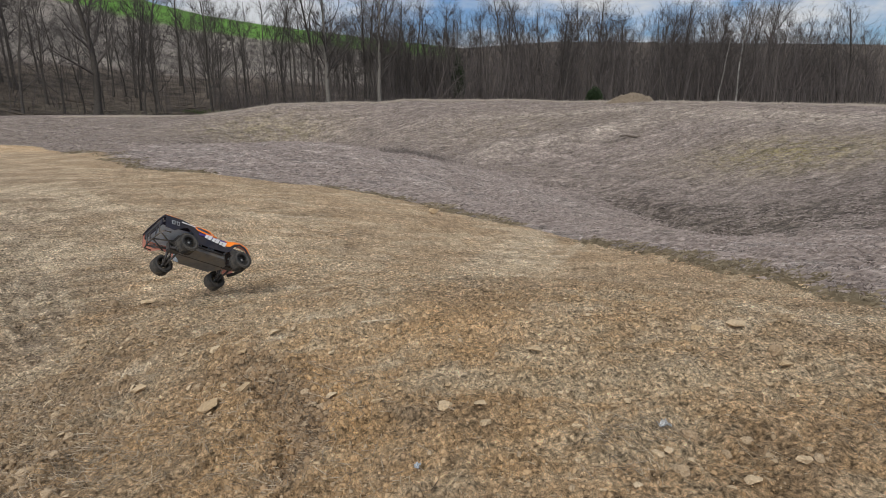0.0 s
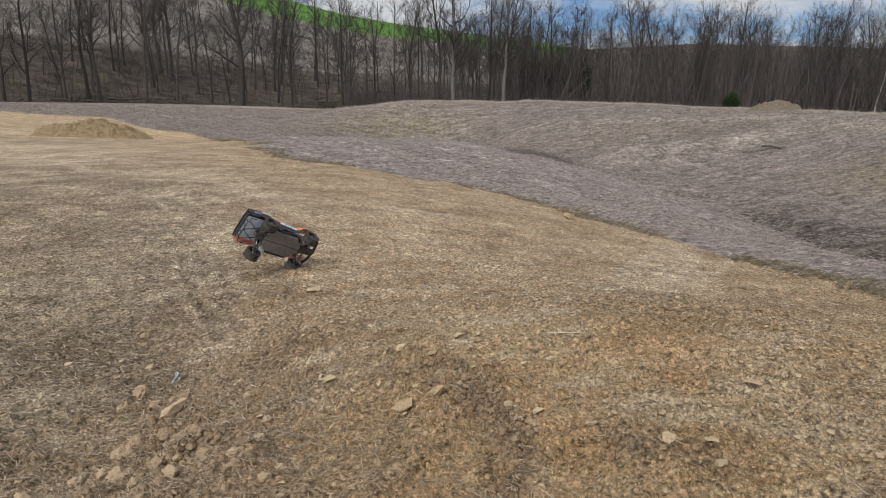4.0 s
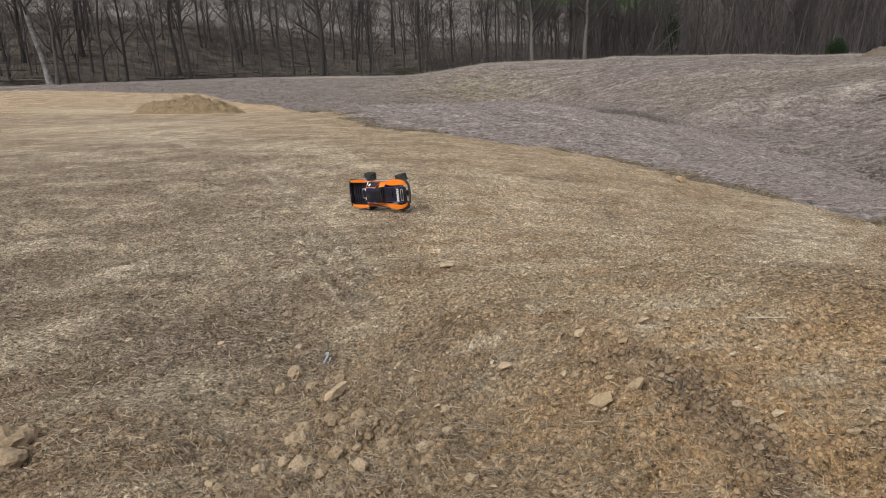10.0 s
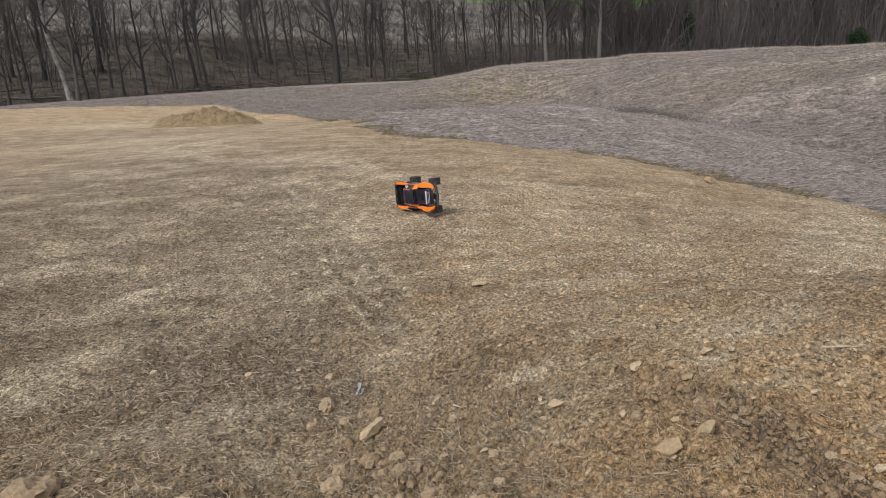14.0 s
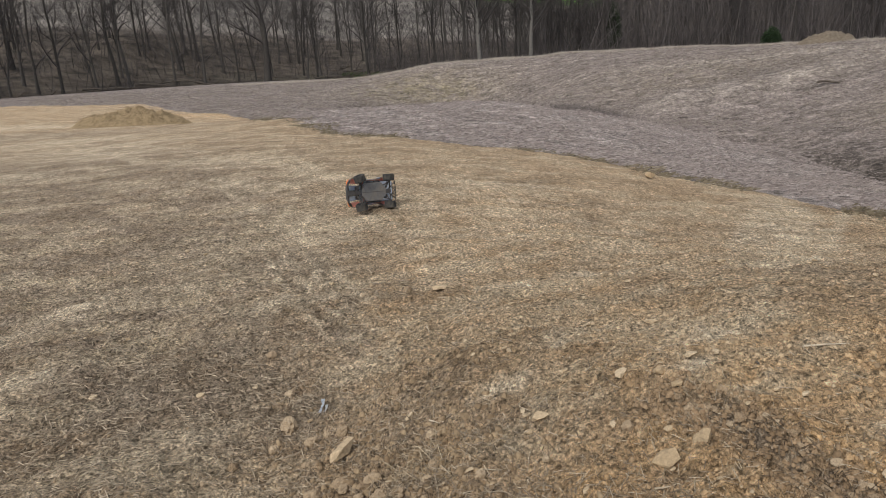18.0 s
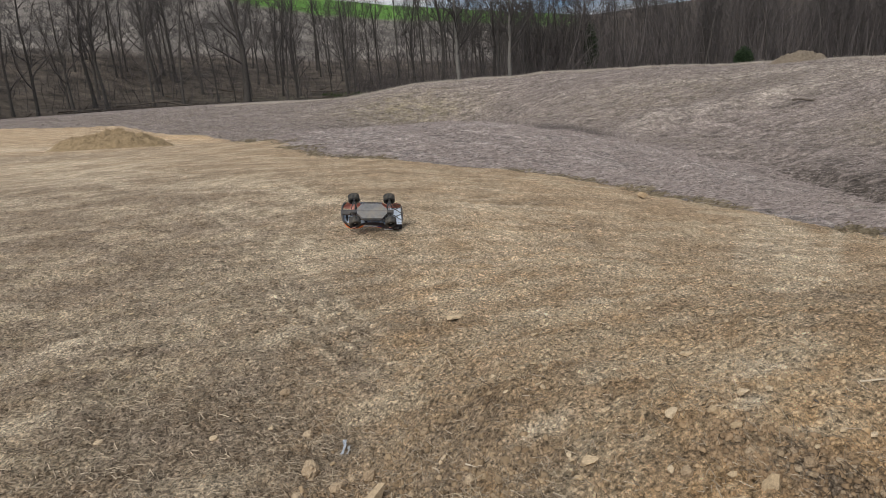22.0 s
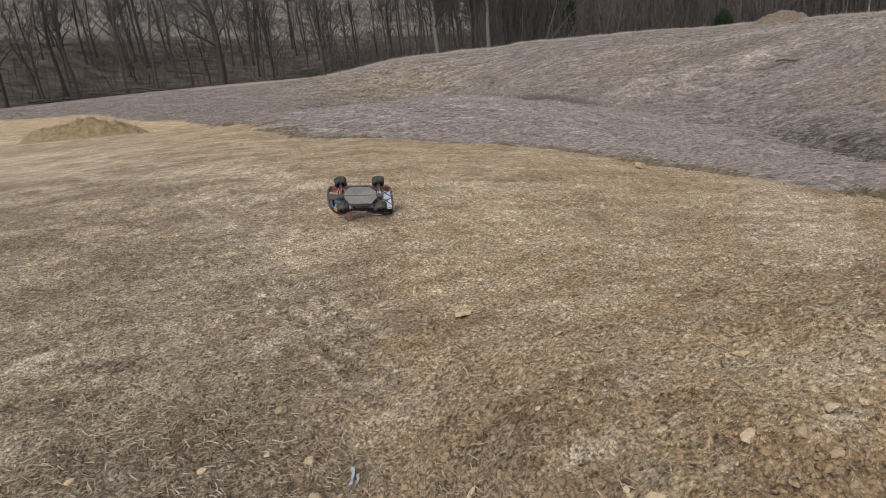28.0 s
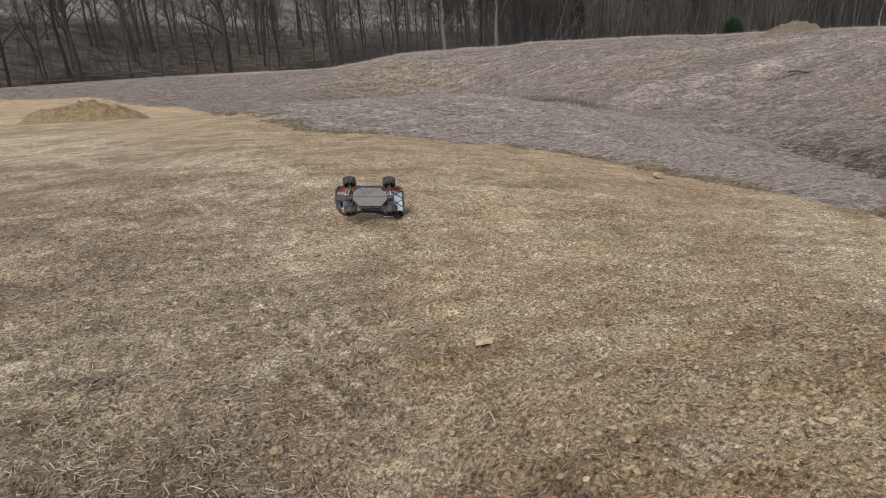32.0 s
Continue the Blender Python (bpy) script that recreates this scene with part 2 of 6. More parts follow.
M_GROUND = ground_material()
M_LOOSE = crumb_material()
M_MOUND = varied("heaped_clay", (0.400, 0.296, 0.176), (0.408, 0.302, 0.180), scale=5, bump=1.0, dist=0.24)
M_PILE = varied("straw_covered_soil", (0.27, 0.22, 0.165), (0.28, 0.228, 0.17), scale=6, bump=1.0, dist=0.25)
M_STONE = varied("buff_stone", (0.440, 0.325, 0.200), (0.620, 0.490, 0.335), scale=4, bump=0.5, dist=0.012)
M_CLOD = varied("dried_clod", (0.34, 0.248, 0.158), (0.54, 0.420, 0.288), scale=5, bump=0.6, dist=0.012)
M_PEBBLE = varied("pebbles", (0.19, 0.132, 0.080), (0.36, 0.268, 0.168), scale=60, bump=0, island=True)
M_CRUMB = varied("clay_crumbs", (0.205, 0.140, 0.084), (0.345, 0.244, 0.150), scale=60, bump=0, island=True)
M_GRAVEL = varied("pale_gravel", (0.240, 0.172, 0.105), (0.420, 0.328, 0.222), scale=40, bump=0, island=True)
M_ROOT = varied("torn_roots", (0.050, 0.036, 0.024), (0.165, 0.120, 0.080), scale=40, bump=0, island=True)
M_STRAW = varied("straw", (0.24, 0.178, 0.110), (0.56, 0.465, 0.330), scale=40, bump=0, island=True)
M_LITTER = varied("grey_litter", (0.090, 0.066, 0.046), (0.52, 0.425, 0.310), scale=40, bump=0, island=True)
M_GRASS = varied("dead_grass", (0.225, 0.188, 0.172), (0.500, 0.436, 0.408), scale=10, bump=0, island=True)
M_TAN = varied("tan_grass", (0.190, 0.159, 0.136), (0.425, 0.373, 0.328), scale=10, bump=0, island=True)
M_FRINGE = varied("pale_crest_grass", (0.36, 0.315, 0.265), (0.56, 0.50, 0.43), scale=10, bump=0, island=True)
M_WEED = varied("dark_dead_weeds", (0.090, 0.078, 0.072), (0.240, 0.212, 0.200), scale=10, bump=0, island=True)
M_VERGE = varied("brown_grass", (0.15, 0.122, 0.082), (0.31, 0.262, 0.185), scale=10, bump=0, island=True)
M_BARK = varied("grey_bark", (0.054, 0.049, 0.045), (0.118, 0.107, 0.097), scale=6, dist=0.03)
M_PALE = plain("pale_bark", (0.27, 0.26, 0.245), 0.9, 0, 0.15, 0.35, 3.2, 0.3, 0.02, (0.060, 0.055, 0.050, 1.0))
M_GREYBARK = varied("pale_grey_bark", (0.165, 0.155, 0.142), (0.175, 0.164, 0.150), scale=4, dist=0.03)
M_TWIG = varied("twigs", (0.062, 0.056, 0.054), (0.118, 0.106, 0.100), scale=3, bump=0)
M_THICKET = varied("thicket_stems", (0.055, 0.050, 0.049), (0.150, 0.132, 0.128), scale=2, bump=0, island=True)
M_GREEN = varied("new_leaves", (0.042, 0.066, 0.022), (0.085, 0.120, 0.040), scale=8, bump=0, island=True)
M_CEDAR = varied("cedar_needles", (0.016, 0.030, 0.014), (0.032, 0.052, 0.022), scale=8, bump=0, island=True)
M_STICK = varied("bleached_wood", (0.46, 0.375, 0.270), (0.60, 0.510, 0.390), scale=30, dist=0.002)
M_LOG = varied("fallen_wood", (0.099, 0.081, 0.066), (0.167, 0.140, 0.117), scale=5, dist=0.02)


# ---- the ground ----
def lattice(ix, iy, seed):
    h = (ix.astype(np.int64) * 374761393 + iy.astype(np.int64) * 668265263 + seed * 974711) & 0xFFFFFFFF
    h = ((h ^ (h >> 13)) * 1274126177) & 0xFFFFFFFF
    return ((h ^ (h >> 16)) & 0xFFFF) / 65535.0


def rough(x, y, size, octaves=3, seed=0):
    """Smooth random heights about 0, of the given size of lump."""
    out, gain, total = 0.0, 1.0, 0.0
    for o in range(octaves):
        u, v = np.asarray(x) / size + 17.3 * o, np.asarray(y) / size - 9.1 * o
        ix, iy = np.floor(u), np.floor(v)
        fu, fv = u - ix, v - iy
        fu, fv = fu * fu * (3 - 2 * fu), fv * fv * (3 - 2 * fv)
        s = seed + 31 * o
        a = lattice(ix, iy, s) * (1 - fu) + lattice(ix + 1, iy, s) * fu
        b = lattice(ix, iy + 1, s) * (1 - fu) + lattice(ix + 1, iy + 1, s) * fu
        out = out + gain * (a * (1 - fv) + b * fv - 0.5)
        total, gain, size = total + gain, gain * 0.5, size * 0.5
    return out / total * 2


def swell(x, y, cx, cy, r, h):
    return h * np.exp(-((x - cx) ** 2 + (y - cy) ** 2) / (2 * r * r))


def spot(x, y, cx, cy, rx, ry, turn=0.0):
    """1 in the middle of an oval, falling to 0 round it."""
    c, s = math.cos(radians(turn)), math.sin(radians(turn))
    u, v = (x - cx) * c + (y - cy) * s, (y - cy) * c - (x - cx) * s
    return np.exp(-((u / rx) ** 2 + (v / ry) ** 2))


def along(x, y, ax, ay, bx, by):
    """How far from the line a-b, and how far along it, in metres; left of the line is positive."""
    dx, dy = bx - ax, by - ay
    l = math.hypot(dx, dy)
    u, v = dx / l, dy / l
    return (x - ax) * -v + (y - ay) * u, (x - ax) * u + (y - ay) * v, l


def lie(x, y):
    """The lie of the land without its small relief."""
    z = 0.0
    z += swell(x, y, 1.2, 1.2, 1.6, 0.216)
    z += swell(x, y, 2.6, 2.2, 1.6, 0.195)
    z += swell(x, y, 0.7, 3, 1.3, 0.155)
    z += swell(x, y, -0.5, 2.7, 1, -0.127)
    z += swell(x, y, -1.9, 3.2, 2, -0.135)
    z += swell(x, y, 0, 5.2, 2.2, 0.129)
    z += swell(x, y, 3.2, 5.5, 2.2, -0.279)
    z += swell(x, y, -4, 6, 3.5, -0.238)
    z += swell(x, y, 4.6, 9.5, 3.5, 0.065)
    z += swell(x, y, -1, 9.5, 4, 0.300)
    z += swell(x, y, 0, 15, 6, 0.139)
    z += swell(x, y, -7, 14, 6, 0.009)
    z += swell(x, y, -12, 22, 7, 0.200)
    z += swell(x, y, 9, 13, 6, -0.903)
    z += swell(x, y, 14, 18, 7, -1.793)
    z += swell(x, y, 8, 25, 7, 2.494)
    z += swell(x, y, 14, 28, 8, -3.655)
    z += swell(x, y, 21, 31, 8, 1.293)
    z += swell(x, y, 3, 38, 9, -1.098)
    z += swell(x, y, 3.5, 45, 4, -2.311)
    z += swell(x, y, 2.5, 50, 4, 1.218)
    z += swell(x, y, 2, 53, 8, 0.246)
    z += swell(x, y, 14, 52, 10, 1.634)
    z += swell(x, y, 27, 43, 11, 0.490)
    z += swell(x, y, 38, 32, 14, 0.480)
    z += swell(x, y, -15, 40, 16, -0.908)
    z += swell(x, y, -45, 50, 28, 1.013)
    z += swell(x, y, -12, 75, 22, 0.865)
    z += swell(x, y, 20, 75, 20, -0.630)
    z += swell(x, y, 45, 10, 22, -0.169)
    z += swell(x, y, -20, 5, 14, -0.263)
    z += swell(x, y, 0, -4, 5, 0.192)
    z += swell(x, y, -0.72, 2.9, 0.40, -0.11)
    z += swell(x, y, -0.05, 2.75, 0.32, 0.08)
    z += swell(x, y, 0.72, 3.85, 0.48, -0.075)
    z += swell(x, y, -1.75, 3.8, 0.55, 0.11)
    z += swell(x, y, 0.48, 2.15, 0.28, 0.05)
    z += swell(x, y, -0.6, 6.9, 1.0, -0.03)
    z += swell(x, y, -0.60, 2.20, 0.40, -0.139)
    z += swell(x, y, 0.25, 1.85, 0.25, -0.058)
    z += swell(x, y, -0.20, 3.40, 0.80, 0.045)
    z += swell(x, y, -1.75, 3.85, 0.25, -0.113)
    z += swell(x, y, 1.80, 1.00, 0.40, -0.056)
    z += swell(x, y, -1.40, 2.20, 0.40, 0.086)
    # the hollow behind the grey rise, and the gully below the slope
    z = z - 0.75 * spot(x, y, 3.5, 33.5, 10, 3.4)
    d, l, n = along(x, y, 14.9, 25.5, 13.4, 12.5)
    z = z - 0.50 * np.exp(-(d / 1.0) ** 2) * np.clip(l / 3, 0, 1) * np.clip((n - l) / 3, 0, 1)
    d, l, n = along(x, y, 3.5, 28.6, 14.9, 25.2)
    z = z - 0.50 * np.exp(-(d / 1.2) ** 2) * np.clip(l / 3, 0, 1) * np.clip((n + 1 - l) / 2, 0, 1)
    # the spur below the ridge
    d, l, n = along(x, y, 10.0, 32.5, 23.0, 33.2)
    z = z + (1.55 - 0.11 * np.clip(l, 0, 14)) * np.exp(-(d / 1.9) ** 2) * np.clip(l / 3.5, 0, 1) * np.clip((n + 3 - l) / 5, 0, 1)
    # the hillside behind the stream: woods, stubble, green field
    edge = np.interp(x, [-150, -60, -42, -36, -17, 10, 60, 150], [40, 50, 58, 70, 88, 96, 98, 98])
    s = np.maximum(y - edge, 0)
    az = np.degrees(np.arctan2(x, np.maximum(y, 1.0)))
    fall = np.clip(1.0 - 0.0122 * (az + 13), 0.62, 1.25) + 0.08 * np.clip((az - 18) / 8, 0, 1)
    rise = np.where(s < 43, 0.045 * s + 0.0022 * s * s, 6.0 + 0.235 * (s - 43))
    top = 52.0
    rise = np.where(rise > top * 0.8, top * 0.8 + (top * 0.22) * np.tanh((rise - top * 0.8) / (top * 0.22)), rise)
    # the ditch of the stream along the wood's edge
    bed = y - edge - 1.5 + 1.2 * rough(x, y, 6, 2, 87)
    return z + rise * fall - 0.8 * np.exp(-(bed / 1.3) ** 2) * (x < 12)


# wheel ruts: from, to, depth
RUTS = ((-0.58, 3.35, -1.09, 4.62, 0.019), (-1.09, 4.62, -1.40, 5.45, 0.018), (-0.58, 3.90, -1.10, 5.45, 0.018), (-0.46, 3.30, -0.66, 3.75, 0.012))
# the lip of the torn bank, from its shallow end towards the knoll
BANK = ((0.40, 2.16), (0.51, 2.07), (0.61, 1.93), (0.65, 1.75), (0.69, 1.62), (0.72, 1.50), (0.71, 1.38), (0.66, 1.27), (0.58, 1.15))


def off_bank(x, y):
    """How far from the lip, positive towards the foot of the bank, and the share of its length gone by."""
    best, gone = np.full(np.shape(x), 1e9), np.zeros(np.shape(x))
    for k, (a, b) in enumerate(zip(BANK, BANK[1:])):
        d, l, n = along(x, y, *b, *a)
        out = np.hypot(d, np.maximum(np.maximum(-l, l - n), 0)) * np.where(d < 0, -1, 1)
        near = np.abs(out) < np.abs(best)
        best, gone = np.where(near, out, best), np.where(near, (k + 1 - np.clip(l / n, 0, 1)) / (len(BANK) - 1), gone)
    return best, gone


def bank_at(t):
    k = min(int(t * (len(BANK) - 1)), len(BANK) - 2)
    f = t * (len(BANK) - 1) - k
    return BANK[k][0] + (BANK[k + 1][0] - BANK[k][0]) * f, BANK[k][1] + (BANK[k + 1][1] - BANK[k][1]) * f


def height(x, y):
    """The ground's height, with ruts, clods and the torn bank."""
    x, y = np.asarray(x, float), np.asarray(y, float)
    z = lie(x, y)
    far = np.hypot(x, y - 2)
    z = z + rough(x, y, 2.6, 3, 5) * np.clip(far - 3, 0, 12) / 12 * 0.13 * (far < 70)
    tussock = grassy(x, y) * np.clip((far - 4) / 3, 0, 1) * np.clip((70 - far) / 20, 0, 1)
    z = z + tussock * (rough(x, y, 0.9, 2, 13) * 0.045 + rough(x * 0.7, y * 1.3, 0.38, 2, 17) * 0.042)
    near = np.clip(1.6 - far / 9, 0, 1)
    z = z + near * (rough(x, y, 0.55, 3, 11) * 0.030 + rough(x, y, 0.10, 3, 23) * 0.032 + rough(x, y, 0.035, 2, 29) * 0.013)
    # wheel ruts running away from the knoll
    for ax, ay, bx, by, deep in RUTS:
        d, l, n = along(x, y, ax, ay, bx, by)
        d = d + rough(x, y, 0.5, 2, 41) * 0.04
        span = np.clip((l + 0.2) / 0.5, 0, 1) * np.clip((n + 0.3 - l) / 0.8, 0, 1)
        z = z - span * deep * np.exp(-(d / 0.038) ** 4) * (1 + 0.7 * np.sin(l * 95)) * np.clip(0.75 + rough(x, y, 0.5, 2, 43), 0.1, 1.3)
    # the torn bank on the knoll's side, and its slumped foot
    d, gone = off_bank(x, y)
    d = d + rough(x, y, 0.11, 3, 51) * 0.05 + rough(x, y, 0.03, 2, 53) * 0.012
    span = np.clip(gone / 0.18, 0, 1) * np.clip((1 - gone) / 0.2, 0, 1)
    z = z + span * (0.012 * np.exp(-((d + 0.05) / 0.05) ** 2) - 0.062 * np.exp(-((d - 0.045) / 0.055) ** 2) * np.clip((d + 0.012) / 0.022, 0, 1) - 0.016 * np.exp(-((d - 0.17) / 0.12) ** 2))
    heap = spot(x, y, -0.42, 2.05, 0.42, 0.62, 20)
    z = z + heap * (0.02 + np.maximum(rough(x, y, 0.13, 3, 61), -0.3) * 0.075)
    return z


def grassy(x, y):
    """1 on the dead grass, 0 on the bare earth."""
    xb = np.interp(y, [-3, 1, 2.2, 3.1, 4.25, 6.3, 7.0, 8.7, 9.6, 10.2, 11.9, 12.5, 13.2, 15.3, 24, 38.8, 42, 48, 52],
                   [4.9, 4.9, 4.9, 5.1, 5.4, 5.7, 5.3, 4.9, 4.3, 3.6, 2.7, 1.6, 0.0, -2.1, -5.4, -9.8, -14, -19, -80])
    d = x - xb + rough(x, y, 1.6, 4, 71) * 0.8
    return np.clip(0.5 + d / (0.5 + 0.03 * np.hypot(x, y)), 0, 1)


def zones(x, y):
    grass = grassy(x, y)
    pale = 0.14 + 0.52 * spot(x, y, 0.1, 6.1, 2.4, 2.2) + 0.05 * np.clip((y - 5) / 6, 0, 1) * np.clip(1 - (x - 1) / 4, 0, 1)
    for cx, cy, rx, ry, turn in ((-18, 32, 3.5, 1.6, 0), (-9.5, 18, 2.6, 1.2, 10), (-7, 15.5, 2.0, 0.8, 0), (-3.0, 10.8, 1.2, 0.45, -25), (-2.35, 8.5, 0.8, 0.3, -30), (-1.15, 8.5, 0.5, 0.2, -30), (-6.0, 13.2, 1.0, 0.6, -20), (-6.7, 11.2, 0.8, 0.35, -20),
                                 (-2.31, 4.6, 0.40, 0.20, 25), (-2.7, 4.55, 0.38, 0.2, 30), (-4.0, 5.45, 0.6, 0.2, 20), (-2.4, 3.45, 0.35, 0.14, 20), (-2.5, 3.1, 0.25, 0.3, 0),
                                 (-1.1, 2.4, 0.22, 0.10, 0), (-1.2, 2.8, 0.25, 0.10, 20), (-1.58, 2.5, 0.2, 0.12, 0), (-0.9, 6.3, 0.6, 0.18, -30), (-1.17, 4.15, 0.25, 0.14, 0),
                                 (0.42, 3.88, 0.16, 0.07, 0), (0.74, 3.2, 0.28, 0.12, 30), (0.78, 4.05, 0.22, 0.10, 0), (0.9, 2.5, 0.26, 0.10, 30), (0.8, 7.9, 0.5, 0.2, 0),
                                 (3.2, 6.2, 1.9, 0.30, 62), (3.9, 7.0, 1.2, 0.22, 62), (2.3, 4.4, 0.8, 0.15, 40), (2.9, 2.2, 0.5, 0.18, 30), (3.4, 2.0, 0.8, 0.25, 25),
                                 (0.62, 2.2, 0.09, 0.04, 20), (1.03, 2.2, 0.16, 0.07, 10), (0.95, 1.75, 0.10, 0.06, 0),
                                 (2.3, 1.75, 0.25, 0.10, 10), (1.9, 2.1, 0.2, 0.08, 0), (0.35, 2.75, 0.16, 0.08, 30), (0.05, 2.5, 0.12, 0.06, 0), (1.25, 2.9, 0.25, 0.08, 20)):
        pale = pale + 1.0 * spot(x, y, cx, cy, rx, ry, turn)
    # dusty wheel tracks curving away over the flat
    for ax, ay, bx, by, w in ((-4.2, 11.1, -2.1, 10.5, 0.07), (-2.1, 10.5, -0.9, 8.2, 0.06), (-3.3, 10.2, -2.1, 9.6, 0.06), (-2.1, 9.6, -1.2, 8.2, 0.06), (-3.1, 11.3, -1.6, 9.2, 0.05), (-1.6, 9.2, -0.5, 7.7, 0.05),
                              (-3.9, 10.8, -2.3, 10.2, 0.05), (-2.3, 10.2, -1.4, 8.6, 0.05), (-7.3, 15.0, -4.8, 11.7, 0.12), (-6.4, 15.2, -4.0, 12.4, 0.12), (-2.7, 8.6, -1.5, 6.6, 0.06), (-1.5, 6.6, -1.0, 5.4, 0.05),
                              (2.6, 5.2, 4.4, 7.6, 0.07), (2.9, 5.0, 4.8, 7.4, 0.07), (2.2, 5.0, 3.6, 7.2, 0.06)):
        d, l, n = along(x, y, ax, ay, bx, by)
        d = d + rough(x, y, 1.0, 2, 47) * 0.08
        pale = pale + 1.3 * np.exp(-(d / w) ** 2) * np.clip((l + 0.3) / 0.5, 0, 1) * np.clip((n + 0.3 - l) / 0.5, 0, 1) * np.clip(0.85 + rough(x, y, 0.6, 2, 49), 0, 1)
    clay = 0.75 * spot(x, y, -12, 28, 5, 2.6) + 0.7 * spot(x, y, -12.4, 19.4, 2.6, 1.0) + 0.9 * spot(x, y, -10.8, 38.5, 3.6, 1.4) + 0.75 * spot(x, y, 0.58, 1.55, 0.26, 0.50, 8)
    clay = clay + 0.40 * spot(x, y, -0.1, 5.2, 2.0, 2.2) + 0.75 * spot(x, y, -0.37, 3.77, 0.30, 0.22) + 0.85 * spot(x, y, 1.6, 1.6, 1.7, 1.2) + 0.4 * spot(x, y, -8.5, 26, 4, 2) + 0.6 * spot(x, y, 0.04, 1.8, 0.22, 0.18)
    dark = 0.75 * spot(x, y, -3.5, 6.0, 2.0, 2.4, -30) + 0.40 * spot(x, y, -5.0, 9.5, 2.6, 2.6) + 0.9 * spot(x, y, -1.85, 5.0, 0.7, 0.8, 30) + 0.8 * spot(x, y, -2.9, 6.4, 1.5, 0.9) + 0.8 * spot(x, y, -1.6, 3.55, 0.55, 0.6) + 0.5 * spot(x, y, -1.3, 2.9, 0.7, 0.8)
    dark = dark + 0.35 * spot(x, y, -1.0, 4.4, 0.7, 1.3, 20) + 0.5 * spot(x, y, -2.6, 4.2, 1.5, 1.4) + 0.45 * spot(x, y, -3.8, 7.6, 2.6, 3.4, -20)
    d, gone = off_bank(x, y)
    span = np.clip(gone / 0.15, 0, 1) * np.clip((1 - gone) / 0.12, 0, 1)
    # ruts: shade painted into the grooves in step with the treads, edges paler
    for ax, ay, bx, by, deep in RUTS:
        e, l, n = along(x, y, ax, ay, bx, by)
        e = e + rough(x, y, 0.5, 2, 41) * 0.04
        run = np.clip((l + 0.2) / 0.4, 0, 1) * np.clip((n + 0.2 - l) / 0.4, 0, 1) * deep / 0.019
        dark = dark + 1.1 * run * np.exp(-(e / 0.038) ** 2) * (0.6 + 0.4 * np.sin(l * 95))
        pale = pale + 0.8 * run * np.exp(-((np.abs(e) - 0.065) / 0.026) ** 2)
    # the lip's dark topsoil and roots, with the shade under it painted in
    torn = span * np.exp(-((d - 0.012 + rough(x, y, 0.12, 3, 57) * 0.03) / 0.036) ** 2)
    clay = clay + span * 0.8 * np.exp(-((d - 0.15) / 0.09) ** 2) + 0.7 * spot(x, y, -0.20, 2.22, 0.10, 0.10)
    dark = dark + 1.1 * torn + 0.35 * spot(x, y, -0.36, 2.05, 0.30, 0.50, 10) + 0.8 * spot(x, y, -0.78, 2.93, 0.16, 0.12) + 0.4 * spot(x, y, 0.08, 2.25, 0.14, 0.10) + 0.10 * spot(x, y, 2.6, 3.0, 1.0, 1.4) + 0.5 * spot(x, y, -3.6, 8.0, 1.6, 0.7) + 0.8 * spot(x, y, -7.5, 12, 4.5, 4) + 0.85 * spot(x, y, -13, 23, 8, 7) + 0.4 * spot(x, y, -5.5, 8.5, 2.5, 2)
    return grass, np.clip(pale, 0, 1), np.clip(clay, 0, 1), np.clip(dark, 0, 1)


def fields(x, y):
    edge = np.interp(x, [-150, -60, -42, -36, -17, 10, 60, 150], [40, 50, 58, 70, 88, 96, 98, 98])
    s = y - edge + rough(x, y, 9, 3, 81) * 6
    litter = np.clip(s / 3 + 1.5, 0, 1) * np.clip((62 - s) / 4, 0, 1)
    az = np.degrees(np.arctan2(x, np.maximum(y, 1.0)))
    open_field = np.clip((15 - az + rough(x, y, 20, 2, 83) * 4) / 4, 0, 1)
    stubble = np.clip((s - 56) / 6, 0, 1) * np.clip((150 - s) / 5, 0, 1) * open_field
    litter = np.maximum(litter, np.clip(s / 3 + 1.5, 0, 1) * (1 - open_field))
    green = np.clip((s - 147) / 5, 0, 1) * np.clip((18 - np.degrees(np.arctan2(x, np.maximum(y, 1.0)))) / 3, 0, 1)
    olive = 1.0 * spot(x, y, 22.8, 22.2, 4.2, 2.6, -50) + 0.25 * spot(x, y, 13, 15, 4.5, 2.5, 30) + 0.6 * spot(x, y, 1, 48, 6, 3) + 0.25 * spot(x, y, 17, 38, 10, 4, -20)
    verge = 0.20 * spot(x, y, 14, 96, 24, 6)
    return litter, stubble, np.clip(green + verge, 0, 1), np.clip(olive, 0, 1)


